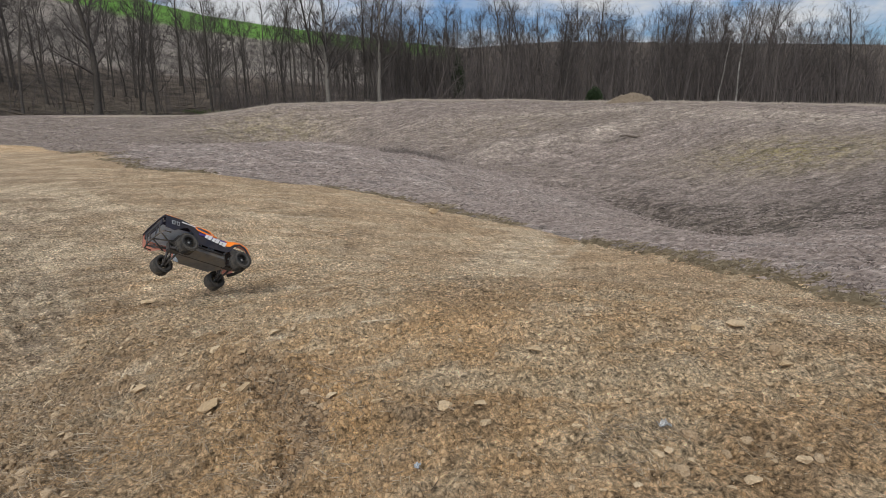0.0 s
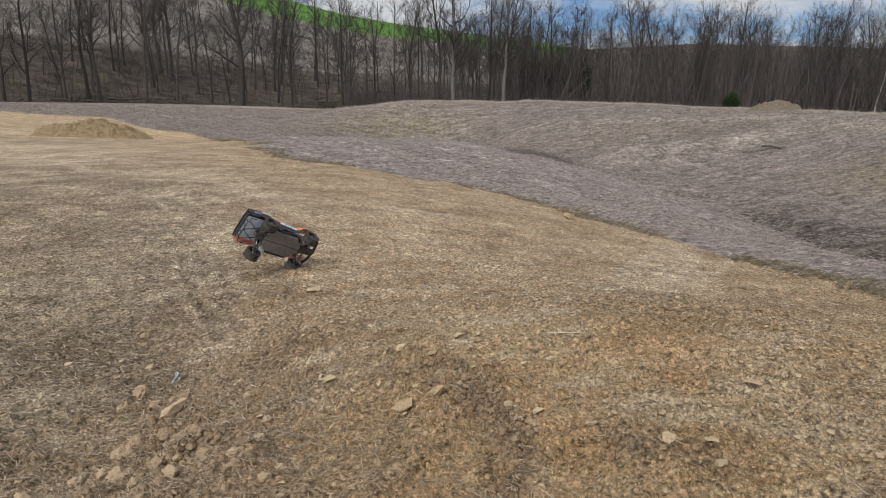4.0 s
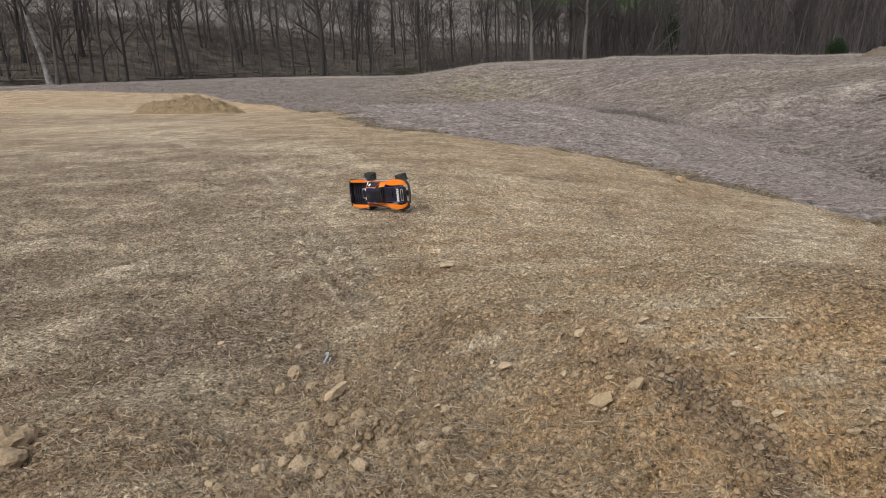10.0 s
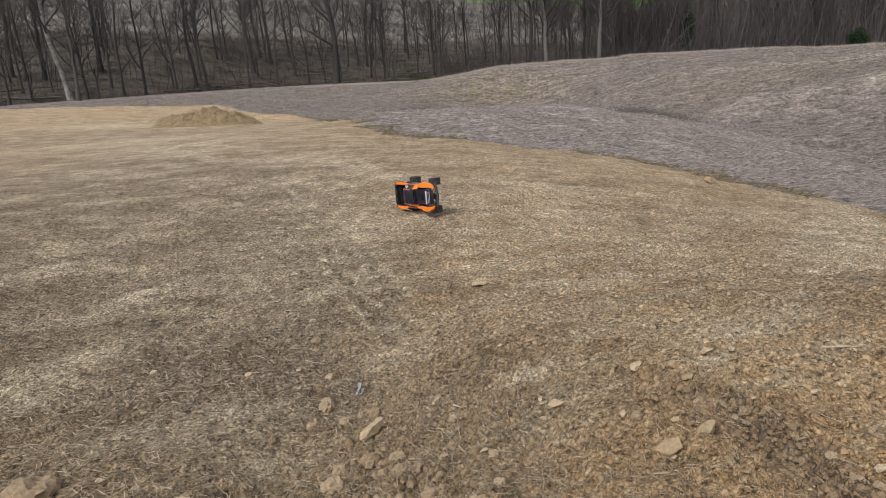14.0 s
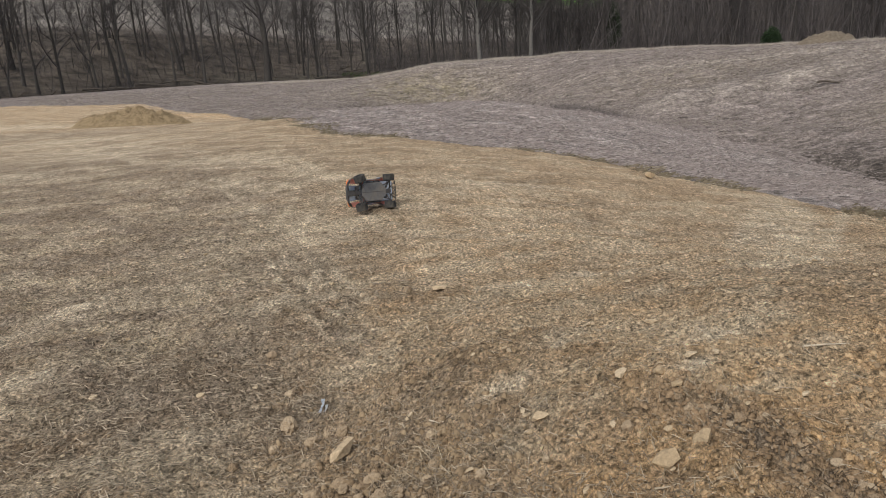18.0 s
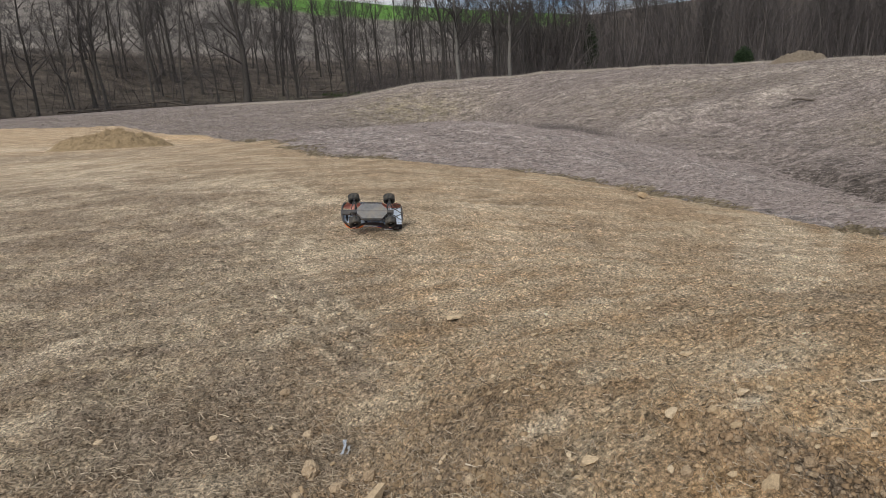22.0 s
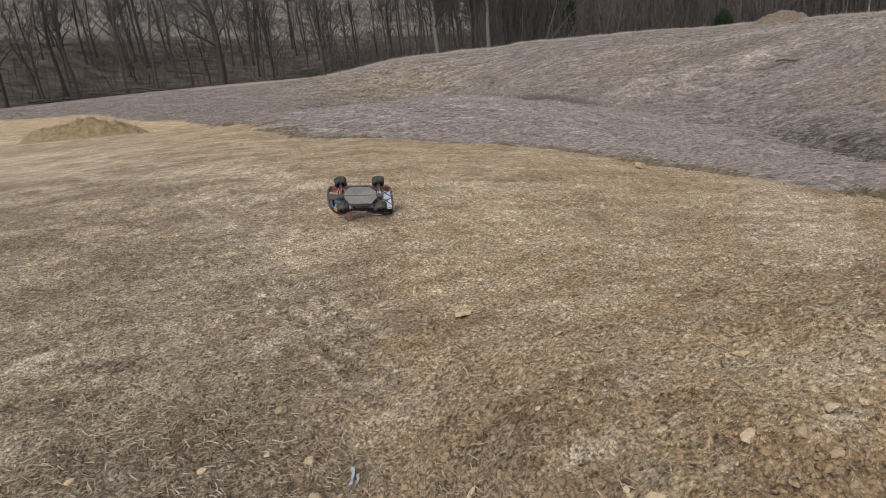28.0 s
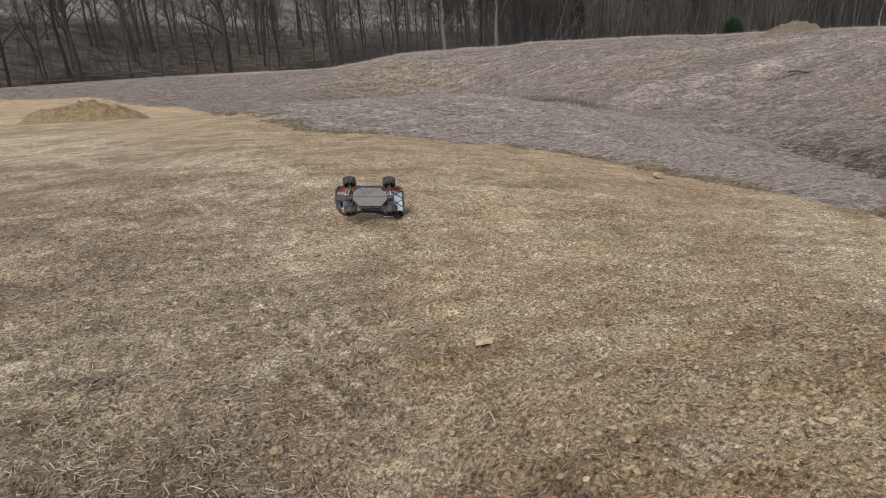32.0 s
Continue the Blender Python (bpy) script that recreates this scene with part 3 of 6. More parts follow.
def sheet():
    """One sheet of ground from under the camera to the horizon, finer ahead and close by."""
    ahead = np.linspace(-42, 54, 720)
    behind = np.linspace(54, 318, 64)[1:-1]
    ang = np.radians(np.concatenate([ahead, behind]))
    rad = np.concatenate([[0.15, 0.5], np.geomspace(0.9, 14, 450), np.geomspace(14, 62, 150)[1:], np.geomspace(62, 1600, 100)[1:]])
    a, r = np.meshgrid(ang, rad)
    x, y = 0.2 + r * np.sin(a), -0.9 + r * np.cos(a)
    z = height(x, y)
    rows, cols = x.shape
    co = np.stack([x, y, z], -1).reshape(-1, 3)
    co = np.vstack([co, [[0.2, -0.9, float(height(0.2, -0.9))]]])
    i = np.arange(rows * cols).reshape(rows, cols)
    j = np.roll(i, -1, axis=1)
    quads = np.stack([i[:-1], i[1:], j[1:], j[:-1]], -1).reshape(-1, 4)
    me = bpy.data.meshes.new("ground")
    tip = rows * cols
    faces = np.concatenate([quads.ravel(), np.stack([np.full(cols, tip), i[0], j[0]], -1).ravel()])
    sizes = np.concatenate([np.full(len(quads), 4), np.full(cols, 3)])
    me.vertices.add(len(co))
    me.vertices.foreach_set("co", co.ravel())
    me.loops.add(len(faces))
    me.loops.foreach_set("vertex_index", faces[::1].astype(np.int32))
    me.polygons.add(len(sizes))
    me.polygons.foreach_set("loop_start", np.concatenate([[0], np.cumsum(sizes)[:-1]]).astype(np.int32))
    me.polygons.foreach_set("use_smooth", np.ones(len(sizes), bool))
    me.update(calc_edges=True)
    me.validate()
    def slopes(x, y):
        yc = np.interp(x, [-40, -20, -10, -5, 0, 4, 8, 11, 12, 12.6, 14, 20, 40], [46, 45, 36, 29, 26.5, 26, 26, 25, 21, 15, 11, 6, 2])
        d = y - yc + rough(x, y, 2.5, 3, 91) * 1.2
        h = np.clip(0.5 + d / 1.6, 0, 1)
        # weeds: dead weeds on the brow, darker lower slope, shade painted into the gully
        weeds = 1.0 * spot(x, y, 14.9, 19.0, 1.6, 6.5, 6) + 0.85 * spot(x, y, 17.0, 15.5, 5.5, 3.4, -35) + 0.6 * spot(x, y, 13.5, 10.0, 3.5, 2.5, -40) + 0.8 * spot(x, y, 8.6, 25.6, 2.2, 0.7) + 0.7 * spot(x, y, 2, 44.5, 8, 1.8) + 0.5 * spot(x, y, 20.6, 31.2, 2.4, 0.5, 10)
        # dark lines put in as shade along the hollow and the gully bed
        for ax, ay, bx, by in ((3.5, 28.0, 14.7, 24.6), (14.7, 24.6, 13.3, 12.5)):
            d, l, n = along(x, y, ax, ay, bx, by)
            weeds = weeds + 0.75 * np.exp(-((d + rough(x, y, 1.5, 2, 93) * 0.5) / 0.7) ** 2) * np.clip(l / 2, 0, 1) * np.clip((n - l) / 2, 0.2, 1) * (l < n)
        # the spur's bright crest and the shaded crease behind it, put into colour
        d, l, n = along(x, y, 9.5, 32.4, 26.0, 33.3)
        light = 0.55 * np.exp(-((d + 0.4) / 1.0) ** 2) * np.clip(l / 3, 0, 1) * np.clip((n - l) / 5, 0, 1) + 0.8 * spot(x, y, 26, 36, 12, 0.8, -25) + 1.3 * spot(x, y, 27.6, 27.6, 6.5, 1.6, -66)
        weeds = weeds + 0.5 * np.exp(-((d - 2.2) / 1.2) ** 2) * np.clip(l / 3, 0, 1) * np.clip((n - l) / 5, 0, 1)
        return h, np.clip(weeds, 0, 1), np.clip(light, 0, 1), 0 * h

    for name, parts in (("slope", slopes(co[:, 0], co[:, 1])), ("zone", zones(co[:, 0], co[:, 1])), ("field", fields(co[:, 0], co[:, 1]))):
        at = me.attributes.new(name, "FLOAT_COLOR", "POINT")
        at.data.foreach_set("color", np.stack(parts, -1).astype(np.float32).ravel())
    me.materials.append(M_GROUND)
    return tagged(new("ground", me), "dry brown earth running into dead grass and far fields", "ground", kind="structure")


sheet()


def mesh_of(name, verts, faces, material, smooth=False):
    me = bpy.data.meshes.new(name)
    me.from_pydata(verts, [], faces)
    for m in material if isinstance(material, (list, tuple)) else [material]:
        me.materials.append(m)
    if smooth:
        me.polygons.foreach_set("use_smooth", np.ones(len(me.polygons), bool))
    me.update()
    return me


def part(name, bm, material, parent, label=""):
    """One mesh object under a thing or under a part."""
    me = bpy.data.meshes.new(name)
    if isinstance(bm, bpy.types.Mesh):
        me = bm
    else:
        bm.normal_update()
        bm.to_mesh(me)
        bm.free()
    if not me.materials:
        for m in material if isinstance(material, (list, tuple)) else [material]:
            me.materials.append(m)
    ob = new(name, me)
    ob.parent = parent
    return tagged(ob, label) if label else ob


# ---- heaps of soil ----
def heap(name, cx, cy, rx, ry, h, material, label, seed, clod):
    """A tipped heap of soil with a lumpy top, bedded in the ground."""
    n, m = 110, 48
    verts, faces = [], []
    for j in range(m + 1):
        for i in range(n):
            a, r = 2 * math.pi * i / n, 1.25 * j / m
            x, y = cx + rx * r * math.cos(a), cy + ry * r * math.sin(a)
            f = max(0.0, 1 - r ** 2.6) ** 1.25
            lump = float(rough(x, y, 1.1, 3, seed)) * 0.30 * h + float(rough(x, y, clod, 3, seed + 3)) * 0.32 * h + float(rough(x * 2.2, y, 0.16, 2, seed + 5)) * 0.13 * h
            z = float(height(x, y)) - 0.03 - 0.12 * max(0, r - 1) + f * h + lump * min(1, f * 1.6)
            verts.append((x, y, z))
    for j in range(m):
        for i in range(n):
            k = (i + 1) % n
            faces.append((j * n + i, (j + 1) * n + i, (j + 1) * n + k, j * n + k))
    ob = new(name, mesh_of(name, verts, faces, material, True))
    return tagged(ob, label, "dirt mound")


heap("dirt_mound", -12.0, 29.6, 2.75, 1.8, 0.70, M_MOUND, "heaped mound of dry yellow-brown clay on the bare earth", 7, 0.3)
heap("soil_mound", 26.0, 40.3, 1.9, 1.3, 0.56, M_PILE, "low pile of soil and straw on the grassy ridge", 9, 0.3)


# ---- trees ----
def tube(verts, faces, pts, radii, sides=5):
    """A tapered tube along pts."""
    base = len(verts)
    for k, (p, r) in enumerate(zip(pts, radii)):
        d = (pts[min(k + 1, len(pts) - 1)] - pts[max(k - 1, 0)]).normalized()
        u = d.orthogonal().normalized()
        v = d.cross(u)
        for i in range(sides):
            a = 2 * math.pi * i / sides
            verts.append(tuple(p + r * (math.cos(a) * u + math.sin(a) * v)))
    for k in range(len(pts) - 1):
        for i in range(sides):
            a, b = base + k * sides + i, base + k * sides + (i + 1) % sides
            faces.append((a, b, b + sides, a + sides))


def limb(start, way, length, radius, rng, steps=5, wander=0.22, lift=0.12):
    pts, radii, d, p = [start.copy()], [radius], way.normalized(), start.copy()
    for k in range(steps):
        d = (d + Vector((rng.gauss(0, wander), rng.gauss(0, wander), rng.gauss(0, wander) + lift))).normalized()
        p = p + d * (length / steps)
        pts.append(p.copy())
        radii.append(radius * (1 - 0.78 * (k + 1) / steps))
    return pts, radii


def tree_meshes(seed, tall, girth, fork, spread, limbs=13):
    """Trunk and crown of a bare tree: limbs, branches and twigs."""
    rng = random.Random(seed)
    tv, tf, cv, cf = [], [], [], []
    trunk, radii = limb(Vector((0, 0, -0.25)), Vector((rng.gauss(0, 0.05), rng.gauss(0, 0.05), 1)), tall, girth, rng, 12, 0.050, 0.06)
    radii[0] *= 1.5
    tube(tv, tf, trunk, radii, 8)
    ends = []
    for k in range(limbs):
        t = fork + (0.97 - fork) * (k / limbs) ** 0.95
        i = min(int(t * 12), 11)
        p = trunk[i].lerp(trunk[i + 1], t * 12 - i)
        a = k * 2.4 + rng.uniform(-0.5, 0.5)
        up = rng.uniform(0.55, 1.3)
        way = Vector((math.cos(a) * spread, math.sin(a) * spread, up))
        ln = tall * rng.uniform(0.26, 0.42) * (1.15 - 0.6 * t)
        pts, rr = limb(p, way, ln, radii[i] * rng.uniform(0.34, 0.58), rng, 6, 0.22, 0.09)
        tube(cv, cf, pts, rr, 5)
        ends.append((pts, rr, ln))
    for pts, rr, ln in list(ends):
        for b in range(6):
            j = rng.randint(1, 6)
            way = (pts[j] - pts[j - 1]).normalized() + Vector((rng.gauss(0, 0.6), rng.gauss(0, 0.6), rng.gauss(0.1, 0.4)))
            bl = ln * rng.uniform(0.3, 0.55)
            bp, br = limb(pts[j], way, bl, max(0.022, rr[j] * 0.6), rng, 4, 0.2, 0.08)
            tube(cv, cf, bp, br, 3)
            for c in range(7):
                j2 = rng.randint(1, 4)
                w2 = (bp[j2] - bp[j2 - 1]).normalized() + Vector((rng.gauss(0, 0.7), rng.gauss(0, 0.7), rng.gauss(0.15, 0.45)))
                tp, t2 = limb(bp[j2], w2, bl * rng.uniform(0.4, 0.8), 0.014, rng, 2, 0.25, 0.06)
                tube(cv, cf, tp, [0.013, 0.010, 0.005], 3)
    return (mesh_of("trunk", tv, tf, M_BARK, True), mesh_of("crown", cv, cf, M_TWIG, True))


TREES = [tree_meshes(11, 18, 0.34, 0.30, 0.85, 18), tree_meshes(12, 19, 0.27, 0.34, 0.65, 16), tree_meshes(13, 15, 0.18, 0.22, 0.7, 14),
         tree_meshes(14, 16, 0.15, 0.16, 0.65, 13), tree_meshes(15, 13, 0.12, 0.12, 0.7, 12), tree_meshes(16, 20, 0.46, 0.26, 0.9, 20)]
wood_rng = random.Random(5)


def tree(kind, x, y, size=1.0, lean=(0, 0), label="tall bare hardwood tree at the edge of the woods", pale=False):
    root = new("tree")
    trunk, crown = TREES[kind]
    if pale:
        trunk = trunk.copy()
        trunk.materials.clear()
        trunk.materials.append(M_PALE)
    if "grey" in label:
        trunk = trunk.copy()
        trunk.materials.clear()
        trunk.materials.append(M_GREYBARK)
    t = new("trunk", trunk)
    t.parent = root
    c = new("crown", crown)
    c.parent = root
    root.matrix_world = pose(x, y, float(lie(x, y)) + 0.0, lean[0], lean[1], wood_rng.uniform(0, 360)) @ Matrix.Scale(size, 4)
    tagged(t, "pale peeling trunk") if pale else None
    return tagged(root, label, "tree", "bare trees of the woods")


# the trees that stand out along the edge, by place
tree(5, -17.5, 87.3, 1.0, label="stout old tree with dark forked trunk at the wood's edge")
tree(0, 10.9, 93.8, 1.0, label="grey straight-trunked tree standing above the ridge")
tree(0, 18.4, 95.5, 1.02, (0, 8), "grey leaning tree with a long low side branch")
tree(1, -36.4, 59.2, 0.95, (-2, -8), "leaning sycamore with pale peeling bark", True)
tree(2, -35.6, 59.0, 1.0, (0, -6), "slim dark tree leaning with its neighbour")
tree(4, 80.8, 99.6, 1.2, label="pale-barked tree rising out of the thicket", pale=True)
tree(3, 84.2, 99.2, 1.15, label="slim pale-barked tree in the thicket", pale=True)
for k, x, y, size in ((2, -42, 58.8, 0.9), (3, -53, 78, 1.0), (2, -38.6, 65.7, 0.9), (4, -38.3, 67.1, 1.0), (3, -37.6, 70.9, 1.0), (2, -35.7, 71.9, 1.05),
                      (1, -33.8, 81.5, 0.9), (1, -31.9, 80.1, 0.8), (3, -38.8, 103, 1.0), (0, -32.4, 100, 0.85), (2, -30.9, 116, 1.1), (3, -20.8, 116, 1.1),
                      (3, -15, 103, 1.0), (2, -5.2, 110, 1.0), (2, -26.4, 101, 1.0), (4, -12.7, 90.7, 1.0), (2, -4.8, 95.6, 1.1), (3, 2.8, 99.7, 1.0)):
    tree(k, x, y, size, (wood_rng.gauss(0, 2), wood_rng.gauss(0, 2)))
made = 0
while made < 265:
    x = wood_rng.uniform(-80, 25) if wood_rng.random() < 0.42 else wood_rng.uniform(16, 125)
    e = float(np.interp(x, [-150, -60, -42, -36, -17, 10, 60, 150], [40, 50, 58, 70, 88, 96, 98, 98]))
    deep = wood_rng.random() ** 1.1 * (48 if x < 22 else 40)
    y = e + 3 + deep
    if x > 22 or wood_rng.random() < 0.75:
        tree(wood_rng.choice((2, 3, 3, 4, 4, 1)), x, y, wood_rng.uniform(0.8, 1.12), (wood_rng.gauss(0, 1.8), wood_rng.gauss(0, 1.8)),
             "bare slender tree in the leafless woods")
        made += 1


def thicket(name, count, x0, x1, depth, low, high, label, seed, lean=0.15):
    """Leafless saplings and brush, too many to count."""
    rng = random.Random(seed)
    verts, faces = [], []
    for _ in range(count):
        x = rng.uniform(x0, x1)
        e = float(np.interp(x, [-150, -60, -42, -36, -17, 10, 60, 150], [40, 50, 58, 70, 88, 96, 98, 98]))
        y = e + 1 + rng.random() * depth
        tall = rng.uniform(low, high) * rng.uniform(0.6, 1)
        p = Vector((x, y, float(lie(x, y)) - 0.1))
        r = 0.010 + 0.0042 * tall * rng.uniform(0.5, 1.3)
        pts, rr = limb(p, Vector((rng.gauss(0, lean), rng.gauss(0, lean), 1)), tall, r, rng, 4, 0.16, 0.05)
        tube(verts, faces, pts, rr, 3)
        for b in range(rng.randint(5, 8)):
            j = rng.randint(1, 4)
            way = Vector((rng.gauss(0, 0.9), rng.gauss(0, 0.9), rng.uniform(0.0, 1.1)))
            bp, br = limb(pts[j], way, tall * rng.uniform(0.12, 0.34), 0.010 + 0.0010 * tall, rng, 2, 0.3, 0.1)
            tube(verts, faces, bp, br, 3)
    return tagged(new(name, mesh_of(name, verts, faces, M_THICKET)), label, "brush", kind="stuff")


thicket("thicket", 4300, 22, 135, 30, 3, 17, "dense leafless thicket of thin grey-brown saplings", 21)
thicket("saplings", 1200, -85, 24, 50, 2, 9, "scattered leafless saplings under the trees", 22)
thicket("brushwood", 1300, -4, 34, 14, 1.5, 7, "leafless brush along the wood's edge", 23, 0.25)


thicket("undergrowth", 750, -75, 22, 26, 0.4, 1.5, "low grey brush on the woodland floor", 24, 0.45)
thicket("stream_brush", 1150, -65, 14, 6, 0.3, 1.5, "tangled brush and roots along the stream bank", 25, 0.7)


def leaves(name, x, y, z, rx, rz, count, material, seed, size):
    rng = random.Random(seed)
    verts, faces = [], []
    for _ in range(count):
        d = Vector((rng.gauss(0, 1), rng.gauss(0, 1), rng.gauss(0, 1))).normalized() * rng.random() ** 0.45
        p = Vector((x + d.x * rx, y + d.y * rx, z + d.z * rz * (1 - 0.3 * abs(d.x))))
        u = Vector((rng.gauss(0, 1), rng.gauss(0, 1), rng.gauss(0, 1))).normalized()
        v = u.orthogonal().normalized()
        b = len(verts)
        verts += [tuple(p + size * u), tuple(p - size * 0.5 * u + size * 0.6 * v), tuple(p - size * 0.5 * u - size * 0.6 * v)]
        faces.append((b, b + 1, b + 2))
    return mesh_of(name, verts, faces, material)


def cedar(x, y, h, r, label):
    root = new("cedar")
    root.location = (x, y, float(lie(x, y)))
    tv, tf = [], []
    tube(tv, tf, [Vector((0, 0, -0.2)), Vector((0, 0, h * 0.5)), Vector((0, 0, h * 0.9))], [0.09, 0.06, 0.02], 6)
    part("trunk", mesh_of("trunk", tv, tf, M_BARK), M_BARK, root)
    part("crown", leaves("crown", 0, 0, h * 0.52, r, h * 0.5, 2600, M_CEDAR, 3, 0.16), M_CEDAR, root)
    return tagged(root, label, "tree")


cedar(49.3, 87.4, 3.9, 1.3, "small round dark green cedar in front of the thicket")
cedar(33.4, 104.0, 9.5, 1.2, "dark evergreen among the bare trees")
rng = random.Random(77)
for k in range(26):
    x = rng.uniform(-9, 36)
    y = rng.uniform(91, 98)
    ob = new("green_undergrowth", leaves("green_undergrowth", x, y, float(lie(x, y)) + 0.25, rng.uniform(1.2, 2.6), 0.5, 420, M_GREEN, k, 0.10))
    tagged(ob, "low patch of fresh green undergrowth at the wood's edge", "undergrowth", kind="stuff")


def fallen(x, y, length, r, turn, seed):
    rng = random.Random(seed)
    root = new("fallen_log")
    root.matrix_world = pose(x, y, float(lie(x, y)) + r, 0, 0, turn)
    slope = float(lie(x + math.cos(radians(turn)) * length / 2, y + math.sin(radians(turn)) * length / 2)) - float(lie(x - math.cos(radians(turn)) * length / 2, y - math.sin(radians(turn)) * length / 2))
    v, f = [], []
    pts, rr = limb(Vector((-length / 2, 0, -slope / 2)), Vector((1, 0, slope / length)), length, r, rng, 7, 0.05, 0)
    tube(v, f, pts, rr, 7)
    part("stem", mesh_of("stem", v, f, M_LOG, True), M_LOG, root)
    for k in range(4):
        v, f = [], []
        j = rng.randint(3, 6)
        bp, br = limb(pts[j], Vector((0.6, rng.gauss(0, 0.7), rng.uniform(0.2, 0.8))), length * 0.25, r * 0.4, rng, 3, 0.2, 0.0)
        tube(v, f, bp, br, 4)
        part("branch", mesh_of("branch", v, f, M_LOG, True), M_LOG, root)
    return tagged(root, "grey fallen log lying on the woodland floor", "log", "fallen logs in the woods")


for k in range(90):
    x = rng.uniform(-62, 8)
    e = float(np.interp(x, [-150, -60, -42, -36, -17, 10, 60, 150], [40, 50, 58, 70, 88, 96, 98, 98]))
    fallen(x, e + (rng.uniform(1, 24) if k % 2 else rng.uniform(0.5, 6)), rng.uniform(2, 8), rng.uniform(0.05, 0.16), rng.uniform(-35, 35), k)
fallen(34.0, 93.5, 9.0, 0.13, 4, 91)


# ---- stones, clods, sticks and straw ----
def stone_mesh(seed, flat=0.5, corners=22):
    """An angular stone: the hull of random points, its edges knocked off."""
    rng = random.Random(seed)
    bm = bmesh.new()
    for _ in range(corners):
        d = Vector((rng.gauss(0, 1), rng.gauss(0, 1), rng.gauss(0, 1))).normalized() * rng.uniform(0.72, 1.0)
        bm.verts.new((d.x, d.y, max(-0.8, min(0.8, d.z * 1.3)) * flat))
    got = bmesh.ops.convex_hull(bm, input=bm.verts)
    bmesh.ops.delete(bm, geom=[v for v in bm.verts if not v.link_faces], context="VERTS")
    bmesh.ops.subdivide_edges(bm, edges=bm.edges[:], cuts=1, use_grid_fill=True)
    off = Vector((seed * 7.3, seed * 3.1, seed * 1.7))
    for v in bm.verts:
        v.co *= 1 + 0.10 * noise.noise(v.co * 2.3 + off)
    me = bpy.data.meshes.new("stone")
    bm.to_mesh(me)
    bm.free()
    return me


def clod_mesh(seed):
    """A dried clod: a ball broken and crumbled on two scales."""
    bm = bmesh.new()
    bmesh.ops.create_icosphere(bm, subdivisions=3, radius=1)
    off = Vector((seed * 5.7, seed * 2.9, seed * 8.3))
    for v in bm.verts:
        p = v.co.copy()
        k = 1 + 0.34 * noise.noise(p * 1.1 + off) + 0.22 * noise.noise(p * 2.7 + off) + 0.15 * noise.noise(p * 5.5 + off) + 0.08 * noise.noise(p * 11.0 + off)
        v.co = Vector((p.x * k, p.y * k, p.z * k * 0.8))
    me = bpy.data.meshes.new("clod")
    bm.to_mesh(me)
    bm.free()
    return me


FLAT = [stone_mesh(k, 0.34, 20) for k in range(6)]
ROUND = [clod_mesh(k + 20) for k in range(6)]
for me in FLAT:
    me.materials.append(M_STONE)
for me in ROUND:
    me.materials.append(M_CLOD)


def slope_at(x, y):
    e = 0.06
    return Vector((float(lie(x - e, y) - lie(x + e, y)) / (2 * e), float(lie(x, y - e) - lie(x, y + e)) / (2 * e), 1)).normalized()


def stone(x, y, a, b, kind=0, turn=0.0, sunk=0.34, label="buff flat stone lying on the dry earth", clod=False, tall=1.0):
    me = (ROUND if clod else FLAT)[kind % 6]
    ob = new("clod" if clod else "stone", me)
    q = Vector((0, 0, 1)).rotation_difference(slope_at(x, y)).to_matrix().to_4x4()
    a, b = 0.85 * a, 0.85 * b
    rest = float(np.mean(np.sort(height(x + 0.6 * a * np.array([0, 1, -1, 0, 0]), y + 0.6 * a * np.array([0, 0, 0, 1, -1])))[2:]))
    thick = 0.5 * (a + b) * tall * (1.0 if clod else 1.2)
    ob.matrix_world = Matrix.Translation((x, y, rest + thick * (0.62 if clod else 0.75) * (0.6 - sunk))) @ q @ pose(0, 0, 0, 0, 0, turn) @ Matrix.Diagonal((a, b, thick, 1))
    return tagged(ob, label, "clod" if clod else "stone", "clods of the slumped bank" if clod else "loose stones on the earth")


# the stones that one notices: place and half length
pick = random.Random(19)
for k, (x, y, a) in enumerate((
        (-0.75, 2.89, 0.018), (-0.74, 2.72, 0.021), (-0.31, 2.57, 0.024), (0.12, 2.21, 0.038), (0.08, 2.27, 0.016), (0.04, 1.51, 0.014), (0.51, 2.07, 0.025), (0.44, 1.96, 0.018),
        (0.47, 1.71, 0.011), (0.78, 1.56, 0.022), (1.08, 1.34, 0.034), (1.17, 1.29, 0.024), (1.16, 1.22, 0.026), (1.45, 1.35, 0.014), (1.39, 1.13, 0.017),
        (1.86, 1.93, 0.019), (1.70, 1.72, 0.017), (1.57, 1.24, 0.016), (1.78, 1.58, 0.015), (1.14, 1.52, 0.014), (0.70, 2.77, 0.029), (2.31, 1.37, 0.030),
        (1.85, 1.29, 0.013), (2.09, 1.78, 0.014), (1.31, 1.04, 0.011), (1.65, 0.99, 0.014), (1.88, 0.86, 0.024), (1.71, 0.84, 0.030), (1.96, 0.92, 0.014), (1.63, 0.82, 0.015), (1.95, 1.32, 0.020))):
    stone(x, y, 1.15 * a, a * pick.uniform(0.72, 0.95), k, pick.uniform(-40, 40), 0.16)
